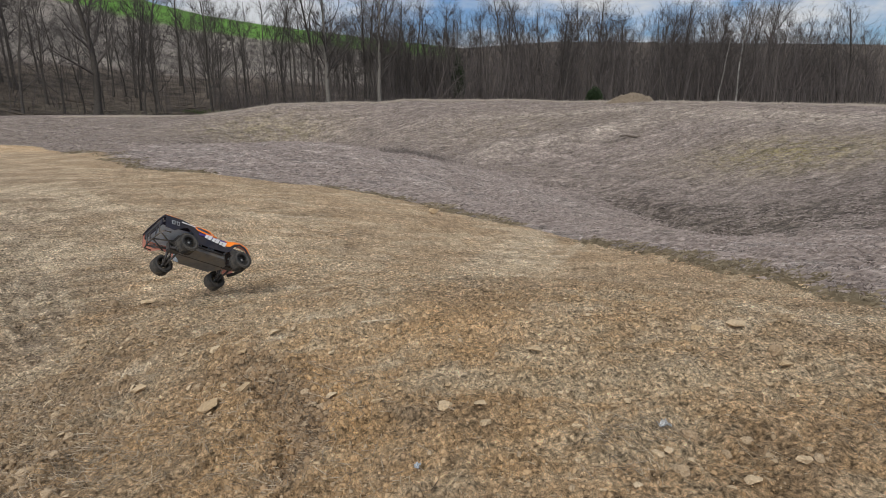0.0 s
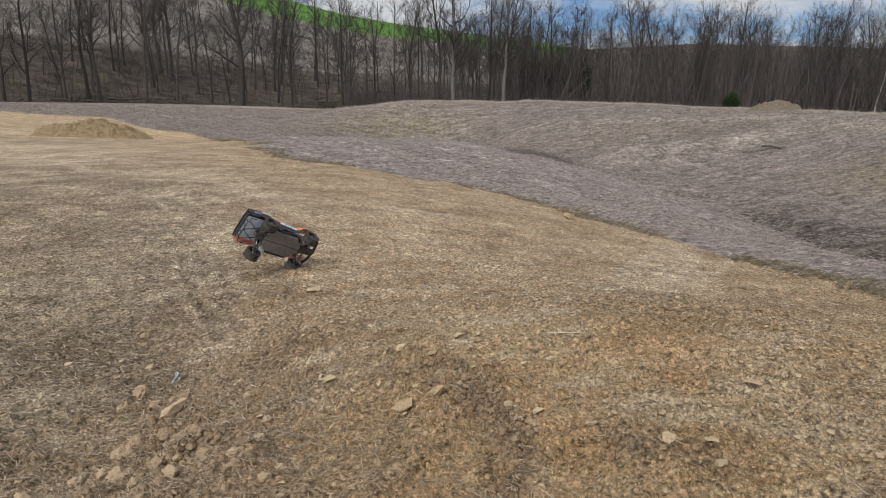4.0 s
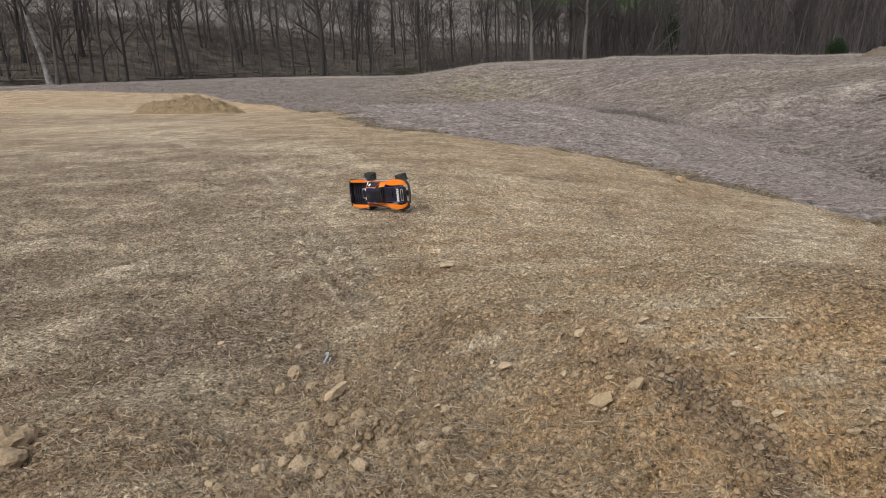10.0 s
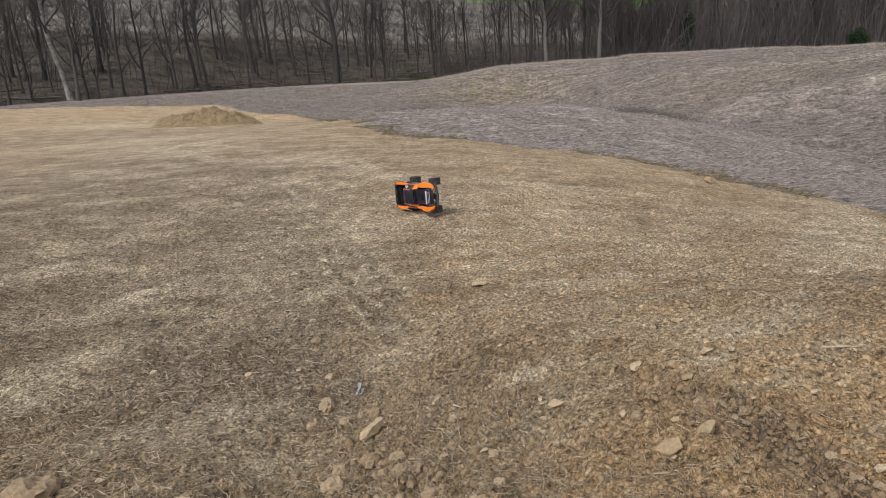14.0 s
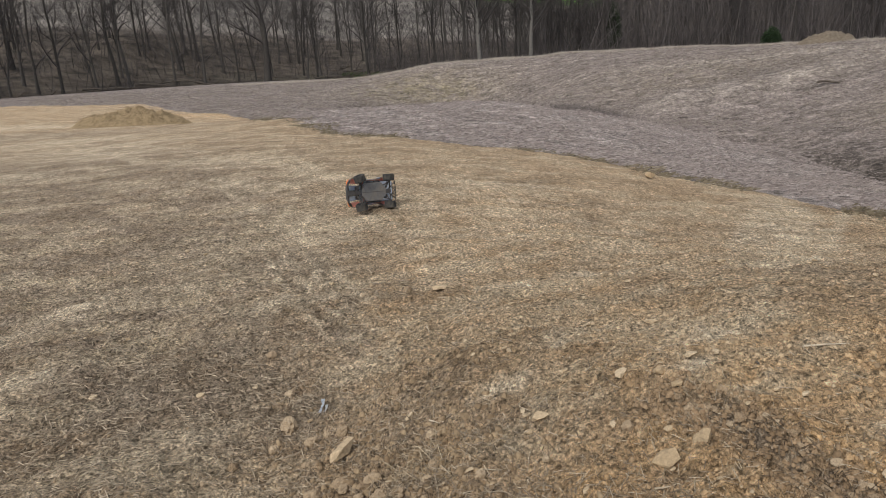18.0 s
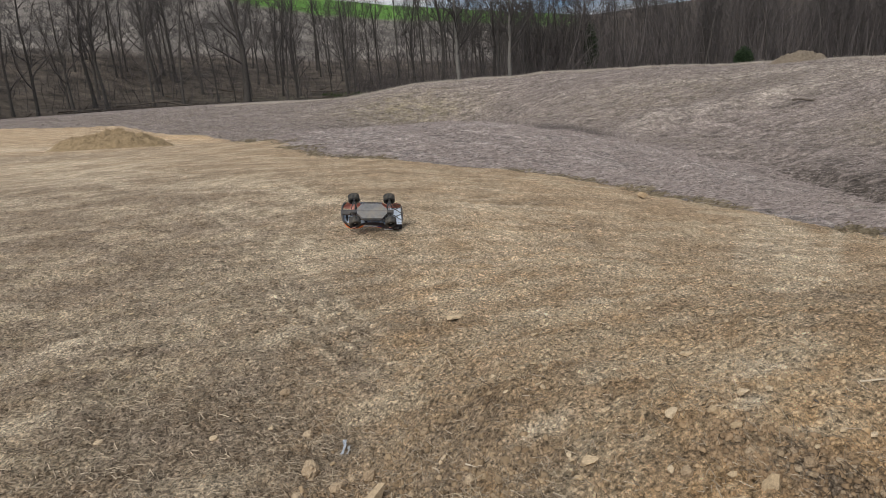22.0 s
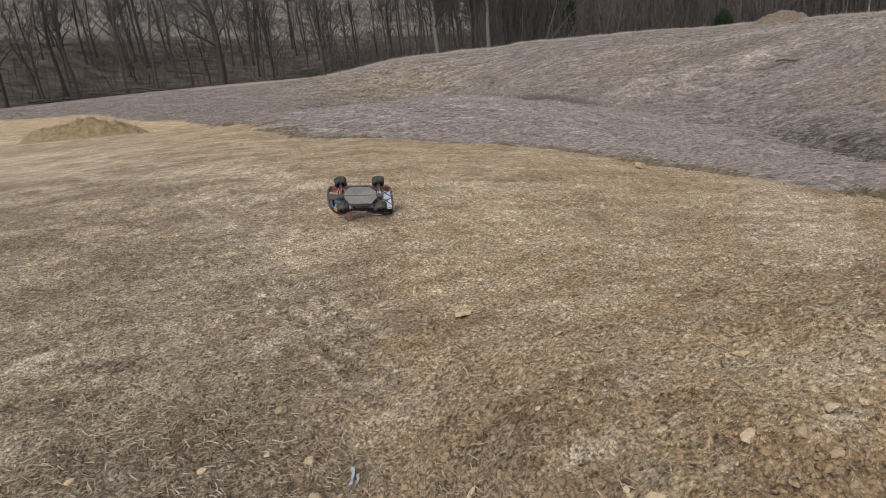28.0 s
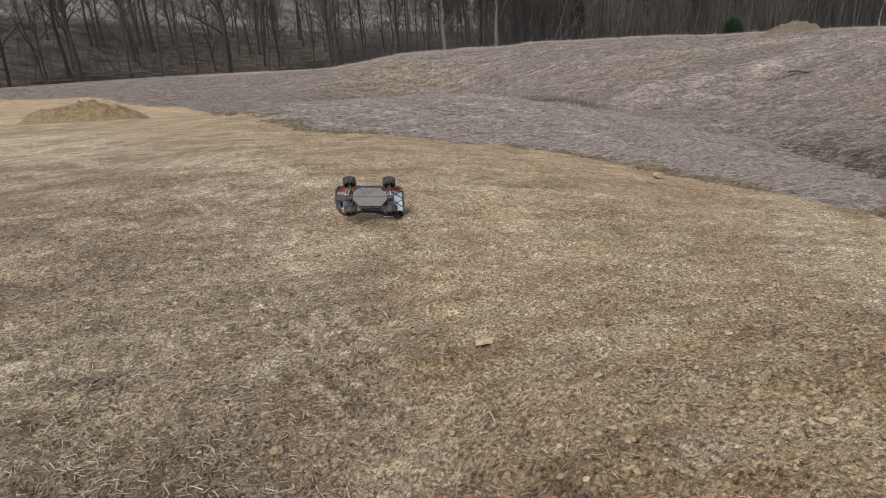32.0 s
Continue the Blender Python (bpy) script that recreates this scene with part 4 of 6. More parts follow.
for k, (x, y, a) in enumerate((
        (1.97, 1.27, 0.018), (2.15, 1.27, 0.017), (1.32, 0.87, 0.010), (1.27, 0.93, 0.010), (1.29, 0.98, 0.010), (1.47, 0.94, 0.012), (1.32, 1.21, 0.010), (2.45, 1.13, 0.020), (2.53, 1.36, 0.017),
        (0.59, 1.19, 0.011), (0.63, 1.13, 0.010), (0.12, 2.96, 0.024), (0.14, 2.87, 0.027), (0.91, 3.66, 0.026), (0.13, 3.44, 0.018), (0.22, 3.36, 0.025), (-0.35, 3.31, 0.019),
        (-0.24, 3.21, 0.012), (-0.31, 3.67, 0.022), (-0.04, 2.74, 0.016), (0.09, 2.74, 0.014), (0.24, 2.63, 0.014), (0.30, 2.60, 0.014), (0.46, 2.85, 0.017), (-1.80, 3.98, 0.023), (-1.96, 3.97, 0.021),
        (-0.62, 3.64, 0.017), (1.64, 4.06, 0.036), (-0.80, 4.42, 0.026), (0.52, 2.23, 0.014), (-2.33, 5.06, 0.025), (0.66, 1.62, 0.015), (0.90, 1.44, 0.018))):
    stone(x, y, 1.15 * a, a * pick.uniform(0.72, 0.95), k, pick.uniform(-40, 40), 0.16)
stone(0.39, 1.85, 0.058, 0.044, 1, 30, 0.22, "thin flat buff slab lying on the torn bank", False, 0.7)
stone(0.50, 1.88, 0.060, 0.036, 2, 40, 0.34, "thin flat slab half buried in orange clay", False, 0.6)
stone(0.40, 2.25, 0.038, 0.026, 3, 40, 0.18)
stone(-0.11, 3.96, 0.078, 0.046, 0, 5, 0.20, "pale flat stone lying alone on the bare earth", False, 0.8)
stone(1.49, 1.64, 0.042, 0.030, 5, -15, 0.16)
stone(3.21, 9.34, 0.10, 0.08, 2, 0, 0.2, "pale stone at the edge of the dead grass", False, 1.6)
stone(2.23, 1.74, 0.050, 0.030, 4, 0, 0.30, "broad flat stone bedded in the crest of the knoll", False, 0.9)
stone(2.43, 1.76, 0.075, 0.036, 1, 10, 0.30, "broad flat stone bedded in the crest of the knoll", False, 0.9)
# torn clods of the slumped bank
for k, (x, y, a) in enumerate((
        (-0.66, 2.32, 0.046), (-0.66, 2.18, 0.048), (-0.59, 1.97, 0.052), (-0.66, 2.00, 0.030), (-0.57, 2.37, 0.036), (-0.87, 3.10, 0.030), (-0.84, 2.88, 0.056), (-0.59, 2.73, 0.034),
        (-0.14, 1.72, 0.026), (-0.45, 2.33, 0.036), (-0.40, 2.28, 0.028), (-0.72, 2.71, 0.034), (-0.41, 2.10, 0.036), (-0.30, 1.98, 0.034), (-0.47, 2.00, 0.038), (-0.36, 1.80, 0.036))):
    stone(x, y, a, a * pick.uniform(0.7, 0.95), k, pick.uniform(0, 180), 0.22, "rough brown clod of dried earth in the slumped bank", True)
stone(-0.57, 2.51, 0.088, 0.042, 2, 52, 0.02, "long pale block of dried earth lying in the slumped bank")
for k, (x, y, a) in enumerate(((2.34, 1.45, 0.036), (1.94, 0.87, 0.022), (1.56, 0.91, 0.027), (1.76, 0.99, 0.018), (1.71, 1.08, 0.032), (1.86, 1.03, 0.022), (-0.30, 3.93, 0.034), (-1.01, 3.45, 0.030),
                               (-0.86, 3.41, 0.025), (0.62, 2.01, 0.019), (0.61, 1.89, 0.022), (-0.57, 4.13, 0.024), (-0.73, 4.04, 0.024), (-0.35, 3.36, 0.024))):
    stone(x, y, a, a * pick.uniform(0.6, 0.9), k, pick.uniform(0, 180), 0.26, "brown clod of dried earth on the bare ground", True)
for k, x, y, a, b, turn in ((2, -1.70, 2.10, 0.105, 0.070, 20), (3, -1.60, 1.96, 0.07, 0.055, 0)):
    stone(x, y, a, b, k, turn, 0.12, "big orange-brown clod lying apart on the earth", True)
for k in range(60):
    crest = random.Random(700 + k)
    a = crest.uniform(0.006, 0.017)
    bx, by = bank_at(0.12 + 0.8 * (k + 0.5) / 60)
    stone(bx + crest.gauss(-0.005, 0.022), by + crest.gauss(0, 0.012), a, a * crest.uniform(0.7, 0.95), k, crest.uniform(0, 180), 0.1,
          "small dark clod along the torn edge of the bank", True)
scatter = random.Random(31)
made = 0
while made < 165:
    x, y = scatter.uniform(-2.6, 4.2), scatter.uniform(0.6, 6.5)
    knoll = math.exp(-((x - 1.5) / 1.5) ** 2 - ((y - 1.6) / 1.4) ** 2)
    if scatter.random() > 0.12 + 0.9 * knoll:
        continue
    a = scatter.uniform(0.010, 0.022) * (1 + 0.8 * scatter.random() ** 3)
    stone(x, y, a, a * scatter.uniform(0.6, 0.9), scatter.randint(0, 5), scatter.uniform(0, 180), 0.2)
    made += 1
made = 0
while made < 60:
    x, y = scatter.gauss(-0.42, 0.26), scatter.gauss(2.05, 0.42)
    a = scatter.uniform(0.010, 0.030)
    stone(x, y, a, a * scatter.uniform(0.7, 0.95), scatter.randint(0, 5), scatter.uniform(0, 180), 0.15, "small brown clod of dried earth in the slumped bank", True)
    made += 1


def scattered(name, count, pick, build, material, label, category, seed, smooth=False):
    """Pieces that nobody could count, joined into one mesh."""
    rng = random.Random(seed)
    spots = [pick(rng) for _ in range(count)]
    zs = height(np.array([p[0] for p in spots]), np.array([p[1] for p in spots]))
    verts, faces = [], []
    for (x, y), z in zip(spots, zs):
        build(rng, x, y, float(z), verts, faces)
    return tagged(new(name, mesh_of(name, verts, faces, material, smooth)), label, category, kind="stuff")


def quads_of(name, co, faces, material, label, category):
    """Many small pieces of four-cornered faces; co is pieces x corners x 3, faces the same for each."""
    count, corners = co.shape[:2]
    loops = (np.arange(count)[:, None, None] * corners + np.array(faces)[None]).reshape(-1)
    me = bpy.data.meshes.new(name)
    me.vertices.add(count * corners)
    me.vertices.foreach_set("co", co.astype(np.float32).ravel())
    me.loops.add(len(loops))
    me.loops.foreach_set("vertex_index", loops.astype(np.int32))
    me.polygons.add(len(loops) // 4)
    me.polygons.foreach_set("loop_start", np.arange(0, len(loops), 4, dtype=np.int32))
    me.update(calc_edges=True)
    flat = co.reshape(-1, 3)
    at = me.attributes.new("zone", "FLOAT_COLOR", "POINT")
    at.data.foreach_set("color", np.stack(zones(flat[:, 0], flat[:, 1]), -1).astype(np.float32).ravel())
    me.materials.append(material)
    return tagged(new(name, me), label, category, kind="stuff")


def crumbs(name, x, y, r, material, label, category, rng, bed=0.35):
    """Angular crumbs of half width r: a crooked block with a smaller, tilted top."""
    n = len(x)
    turn = rng.uniform(0, 6.3, n)[:, None] + np.arange(4)[None] * 1.571 + rng.uniform(-0.45, 0.45, (n, 4))
    squash = rng.uniform(0.55, 1.0, n)[:, None]
    lean = rng.uniform(0, 6.3, n)[:, None]
    z = height(x, y)[:, None]
    co = np.zeros((n, 8, 3))
    for k, (wide, low, high) in enumerate(((1.0, -bed, -bed), (0.62, 0.35, 1.15))):
        w = r[:, None] * wide * rng.uniform(0.75, 1.2, (n, 4))
        px, py = w * np.cos(turn), w * np.sin(turn) * squash
        co[:, 4 * k:4 * k + 4, 0] = x[:, None] + px * np.cos(lean) - py * np.sin(lean)
        co[:, 4 * k:4 * k + 4, 1] = y[:, None] + px * np.sin(lean) + py * np.cos(lean)
        co[:, 4 * k:4 * k + 4, 2] = z + r[:, None] * rng.uniform(low, high + 1e-6, (n, 4)) * np.clip(0.006 / r[:, None], 0.65, 1.0)
    return quads_of(name, co, [(4, 5, 6, 7), (0, 1, 5, 4), (1, 2, 6, 5), (2, 3, 7, 6), (3, 0, 4, 7)], material, label, category)


def strewn(rng, n, d0, d1, a0=-0.80, a1=0.82):
    """Places all over the near ground, thinning out with distance."""
    d = 1 / (rng.random(n) * (1 / d0 - 1 / d1) + 1 / d1)
    a = rng.uniform(a0, a1, n)
    return 0.1 + d * np.sin(a), 0.1 + d * np.cos(a), d


def blades(name, x, y, length, wide, rise, material, label, category, rng):
    """Broken stalks lying on the ground, bent in the middle."""
    n = len(x)
    a, bend, z = rng.uniform(0, 6.3, n), rng.normal(0, 0.05, n), height(x, y)
    u, v = np.cos(a), np.sin(a)
    w, h = wide * rng.uniform(0.7, 1.3, n), rng.random(n) * rise * length
    co = np.zeros((n, 6, 3))
    tip = rng.random(n)
    for k, sx in enumerate((-0.5, 0.0, 0.5)):
        off = bend * length * (0.25 - sx * sx)
        cx, cy = x + u * sx * length - v * off, y + v * sx * length + u * off
        lift = (0.002, 0.003 + 0.55 * h * tip, 0.004 + h * tip)[k]
        co[:, 2 * k] = np.stack([cx - v * w, cy + u * w, z + lift], -1)
        co[:, 2 * k + 1] = np.stack([cx + v * w, cy - u * w, z + lift + w], -1)
    return quads_of(name, co, [(0, 1, 3, 2), (2, 3, 5, 4)], material, label, category)


dice = np.random.default_rng(41)
x, y, d = strewn(dice, 135000, 0.75, 13.0, -0.75, 1.0)
keep = (grassy(x, y) < 0.6) & (dice.random(len(x)) < np.clip(0.62 + 1.3 * rough(x, y, 0.7, 3, 131), 0.12, 1))
x, y, d = x[keep], y[keep], d[keep]
crumbs("crumbs", x, y, np.minimum(0.00116 * d * dice.random(len(x)) ** -0.38, 0.014), M_LOOSE, "loose crumbs and small stones of the dry earth", "crumbs", dice)
# the crumbled crest and foot of the torn bank
lip = np.array([bank_at(t) for t in dice.uniform(0.08, 0.95, 3200)])
crumbs("bank_crumbs", lip[:, 0] + dice.normal(-0.012, 0.035, 3200), lip[:, 1] + dice.normal(0, 0.03, 3200), 0.0022 + 0.012 * dice.random(3200) ** 3, M_CRUMB,
       "crumbled orange-brown earth along the torn bank", "crumbs", dice)
lip = np.array([bank_at(t) for t in dice.uniform(0.2, 0.92, 420)])
blades("bank_roots", lip[:, 0] + dice.normal(0.0, 0.018, 420), lip[:, 1] + dice.normal(0, 0.02, 420), dice.uniform(0.02, 0.07, 420), 0.0008, 0.30, M_ROOT, "dark torn roots hanging from the lip of the bank", "roots", dice)
crumbs("knoll_crumbs", dice.normal(1.65, 0.75, 8000), dice.normal(1.45, 0.65, 8000), 0.0024 + 0.009 * dice.random(8000) ** 3, M_LOOSE, "loose crumbs and small stones on the knoll", "crumbs", dice)
x, y, d = strewn(dice, 3800, 0.8, 7.0, -0.7, 1.25)
keep = (grassy(x, y) < 0.5) & (dice.random(len(x)) < 0.16 + 0.8 * spot(x, y, 1.5, 1.5, 1.6, 1.5) + 0.5 * np.clip(rough(x, y, 0.5, 2, 171), 0, 1))
crumbs("pebbles", x[keep], y[keep], (0.0042 + 0.011 * dice.random(keep.sum()) ** 3) * np.clip(d[keep] / 2.2, 0.8, 1.6), M_GRAVEL, "pale pebbles scattered over the dry earth", "pebbles", dice)
crumbs("rubble", dice.normal(-0.40, 0.22, 3600), dice.normal(2.05, 0.40, 3600), 0.003 + 0.019 * dice.random(3600) ** 3, M_PEBBLE, "crumbled earth in the slumped foot of the bank", "crumbs", dice)
x, y, d = strewn(dice, 15000, 0.8, 9.0, -0.85, 1.30)
keep = (grassy(x, y) < 0.6) & (dice.random(len(x)) < np.clip(0.6 + 1.5 * rough(x, y, 0.9, 3, 141), 0.1, 1))
x, y, d = x[keep], y[keep], d[keep]
blades("straw", x, y, dice.uniform(0.008, 0.03, len(x)) * (1 + dice.random(len(x)) ** 6 * 2), 0.00024 * np.clip(d, 1.5, 6), 0.25, M_STRAW, "broken straw strewn over the dry earth", "straw", dice)
x, y, d = strewn(dice, 150000, 1.2, 13.0)
keep = dice.random(len(x)) < np.clip(1.1 * zones(x, y)[3] + 0.06 + 0.22 * rough(x, y, 0.6, 3, 151) + 0.25 * spot(x, y, -0.45, 2.3, 0.4, 0.7), 0.02, 1) * np.clip(1.4 - zones(x, y)[1], 0.1, 1) * np.clip(0.75 - 0.55 * (x + 0.1), 0.05, 1)
x, y, d = x[keep], y[keep], d[keep]
blades("grey_litter", x, y, dice.uniform(0.016, 0.06, len(x)), 0.00044 * np.clip(d, 1.5, 7), 0.30, M_LITTER, "matted grey dead stalks on the earth", "litter", dice)
# tufts of torn-up dead grass
for cx, cy, rx, ry, n, low, high in ((-0.30, 2.26, 0.085, 0.075, 120, 0.06, 0.19), (-0.28, 2.12, 0.10, 0.10, 230, 0.05, 0.15), (0.01, 1.81, 0.085, 0.07, 260, 0.04, 0.12), (-0.07, 2.30, 0.055, 0.03, 150, 0.02, 0.08), (-0.80, 2.95, 0.11, 0.07, 200, 0.03, 0.10),
                                     (0.25, 2.86, 0.08, 0.05, 110, 0.02, 0.06), (1.45, 1.02, 0.07, 0.06, 130, 0.03, 0.09), (1.97, 1.50, 0.12, 0.07, 170, 0.03, 0.08), (0.20, 1.62, 0.09, 0.07, 130, 0.03, 0.09), (-1.49, 3.39, 0.14, 0.07, 200, 0.03, 0.08),
                                     (2.30, 1.05, 0.16, 0.10, 200, 0.03, 0.08), (1.60, 1.12, 0.09, 0.04, 140, 0.03, 0.08), (0.86, 1.62, 0.07, 0.06, 90, 0.02, 0.06)):
    blades("dead_tuft", dice.normal(cx, rx, n), dice.normal(cy, ry, n), dice.uniform(low, high, n) * 0.8, 0.0012 if n == 120 else 0.0007, 0.45, M_STRAW if n == 120 else M_LITTER, "tangled tuft of torn-up grey dead grass", "grass", dice)


def tuft(low, high, blades=4, rise=0.25):
    """A few blades lying nearly flat."""
    def build(rng, x, y, z, verts, faces):
        grow = 1 + 0.035 * math.hypot(x, y)
        for _ in range(blades):
            b, l, a = len(verts), rng.uniform(low, high) * 1.3, rng.gauss(0.1, 0.6) + (math.pi if rng.random() < 0.3 else 0)
            px, py = x + rng.gauss(0, 0.06), y + rng.gauss(0, 0.06)
            w, f = 0.0014 * grow, rng.uniform(0.0, rise)
            u, v = math.cos(a), math.sin(a)
            verts += [(px - v * w, py + u * w, z - 0.004), (px + v * w, py - u * w, z - 0.004), (px + u * l * 0.55, py + v * l * 0.55, z + 0.012 + l * f), (px + u * l, py + v * l, z + 0.006 + l * f * rng.uniform(0.3, 1.4))]
            faces += [(b, b + 1, b + 2), (b + 2, b + 1, b + 3)]
    return build


def grass_spot(rng):
    while True:
        d = 6 + 44 * rng.random() ** 1.6
        a = rng.uniform(-0.6, 1.05)
        x, y = d * math.sin(a), d * math.cos(a)
        if y > 1 and float(rough(x, y, 0.8, 3, 19)) > rng.gauss(-0.12, 0.22) and float(grassy(np.array(x), np.array(y))) > 0.55 + 0.3 * rng.random():
            return x, y


scattered("dead_grass", 40000, grass_spot, tuft(0.06, 0.16, 4, 0.14), M_GRASS, "matted grey dead grass in the swale and on the slope", "grass", 44)
def verge_spot(rng):
    while True:
        d, a = 5 + 22 * rng.random() ** 1.5, rng.uniform(-0.6, 1.0)
        x, y = d * math.sin(a), d * math.cos(a)
        if 0.25 < float(grassy(np.array(x), np.array(y))) < 0.95 and float(rough(np.array(x), np.array(y), 0.6, 2, 161)) > 0.0:
            return x, y


scattered("verge_grass", 1100, verge_spot, tuft(0.04, 0.10, 4, 0.3), M_VERGE, "brown tufts of dead grass along the edge of the bare earth", "grass", 48)


def ridge_spot(rng):
    while True:
        a, d = rng.uniform(-0.5, 0.85), rng.uniform(30, 64)
        x, y = d * math.sin(a), d * math.cos(a)
        if float(grassy(np.array(x), np.array(y))) > 0.7:
            return x, y


scattered("ridge_grass", 18000, ridge_spot, tuft(0.07, 0.18, 4, 0.35), M_TAN, "tan dead grass on the ridge", "grass", 45)


def stalks(rng, x, y, z, verts, faces):
    """A few dead stalks still standing."""
    for _ in range(rng.randint(2, 5)):
        b, px, py, h, w = len(verts), x + rng.gauss(0, 0.12), y + rng.gauss(0, 0.12), rng.uniform(0.08, 0.30), 0.004
        lx, ly = rng.gauss(0, 0.6) * h, rng.gauss(0, 0.4) * h
        verts += [(px - w, py, z - 0.02), (px + w, py, z - 0.02), (px + w * 0.7 + lx * 0.5, py + ly * 0.5, z + h * 0.6), (px - w * 0.7 + lx * 0.5, py + ly * 0.5, z + h * 0.6), (px + lx, py + ly, z + h)]
        faces += [(b, b + 1, b + 2, b + 3), (b + 3, b + 2, b + 4)]


def stalk_spot(rng):
    while True:
        x, y = stalk_place(rng)
        if float(grassy(np.array(x), np.array(y))) > 0.95:
            return x, y


def stalk_place(rng):
    k = rng.random()
    if k < 0.45:
        return rng.gauss(7.6, 1.9), rng.gauss(24.5, 1.3)
    if k < 0.75:
        a = rng.uniform(-0.25, 0.75)
        return 53 * math.sin(a) + rng.gauss(0, 1), 53 * math.cos(a) + rng.gauss(0, 2)
    return rng.gauss(11, 3.0), rng.gauss(15, 3.5)


def crest_spot(rng):
    """On the brow of the ridge, as seen from the bare ground."""
    a = rng.uniform(-0.24, 0.92)
    r = np.linspace(24, 66, 90)
    k = int(np.argmax((lie(r * math.sin(a), r * math.cos(a)) - 1.2) / r))
    d = r[k] + rng.gauss(-0.4, 0.7)
    return d * math.sin(a), d * math.cos(a)


def fringe(rng, x, y, z, verts, faces):
    """A short leaning tuft."""
    for _ in range(5):
        b, px, py, h, w = len(verts), x + rng.gauss(0, 0.15), y + rng.gauss(0, 0.1), rng.uniform(0.06, 0.16) * (2.2 if rng.random() < 0.04 else 1), 0.010
        lx, ly = rng.gauss(0, 0.6) * h, rng.gauss(0, 0.4) * h
        verts += [(px - w, py, z - 0.02), (px + w, py, z - 0.02), (px + lx, py + ly, z + h)]
        faces += [(b, b + 1, b + 2)]


scattered("crest_grass", 6000, crest_spot, fringe, M_FRINGE, "pale dead grass standing on the brow of the ridge", "grass", 49)
def clump_spot(rng):
    return rng.gauss(6.6, 1.0), rng.gauss(24.2, 0.35)


scattered("weed_clump", 420, clump_spot, stalks, M_WEED, "dark grey dead weeds standing on the brow of the swale", "weeds", 50)
scattered("standing_stalks", 520, stalk_spot, stalks, M_GRASS, "pale dead stalks standing in the grass", "grass", 47)


def stick(x, y, length, r, turn, label, seed, material=M_LOG):
    rng = random.Random(seed)
    v, f = [], []
    pts, rr = limb(Vector((-length / 2, 0, 0)), Vector((1, 0, 0)), length, r, rng, 6, 0.12, 0.0)
    tube(v, f, pts, rr, 6)
    ob = new("stick", mesh_of("stick", v, f, material, True))
    ob.matrix_world = pose(x, y, float(height(x, y)) + r * 0.7, 0, 0, turn)
    return tagged(ob, label, "stick")


stick(3.09, 6.70, 0.24, 0.018, 15, "bent weathered stick on the dusty track", 3)
stick(1.05, 2.19, 0.15, 0.005, -4, "thin pale stick on the stony earth", 4, M_STICK)
stick(20.6, 30.9, 2.2, 0.06, 6, "dark branch lying in the grass of the slope", 5)
stick(0.80, 2.08, 0.10, 0.0035, -70, "thin dark stick on the stony earth", 6)
stick(0.36, 1.76, 0.07, 0.0035, 5, "short pale stick below the flat slab", 7, M_STICK)
stick(-0.22, 2.46, 0.06, 0.004, -60, "short white stick among the clods", 8, M_STICK)
stick(-0.06, 2.08, 0.06, 0.003, -25, "short white stick among the clods", 9, M_STICK)


M_SCRAP = plain("white_scrap", (0.56, 0.60, 0.66), 0.6, 0, 0.3, 0.12, 60, 0.3, 0.002)
M_BLUE = plain("pale_blue_scrap", (0.56, 0.57, 0.58), 0.6, 0, 0.3, 0.2, 60, 0.3, 0.002)


def scrap(x, y, length, wide, turn, label, seed, blue=False, tilt=0):
    """A crumpled strip of thrown-away wrapping."""
    rng = random.Random(seed)
    bm = bmesh.new()
    rows = []
    for i in range(7):
        s = (i / 6 - 0.5) * length
        bend = rng.gauss(0, 0.12) * wide
        rows.append([bm.verts.new((s, bend + k * wide * rng.uniform(0.35, 0.6), 0.006 + rng.uniform(0, 0.35) * wide * (1 + k * k))) for k in (-1, 0, 1)])
    for r0, r1 in zip(rows, rows[1:]):
        for k in range(2):
            bm.faces.new((r0[k], r1[k], r1[k + 1], r0[k + 1]))
    bmesh.ops.solidify(bm, geom=bm.faces[:], thickness=0.0012)
    me = bpy.data.meshes.new("litter_scrap")
    bm.normal_update()
    bm.to_mesh(me)
    bm.free()
    me.materials.append(M_BLUE if blue else M_SCRAP)
    ob = new("litter_scrap", me)
    q = Vector((0, 0, 1)).rotation_difference(slope_at(x, y)).to_matrix().to_4x4()
    ob.matrix_world = Matrix.Translation((x, y, float(height(x, y)) + 0.006 + 0.4 * length * math.sin(radians(tilt)))) @ q @ pose(0, 0, 0, 0, -tilt, turn)
    return tagged(ob, label, "litter")


scrap(-0.70, 2.96, 0.075, 0.015, 75, "crumpled white and blue strip of wrapping in the dirt", 1, False, 16)
scrap(-0.682, 2.945, 0.05, 0.012, 80, "torn pale blue strip of wrapping in the dirt", 2, True)
scrap(1.66, 1.13, 0.035, 0.024, 20, "small torn scrap of pale blue paper on the stones", 3, True)
scrap(0.94, 1.10, 0.022, 0.014, 60, "tiny white scrap of paper on the stones", 4)


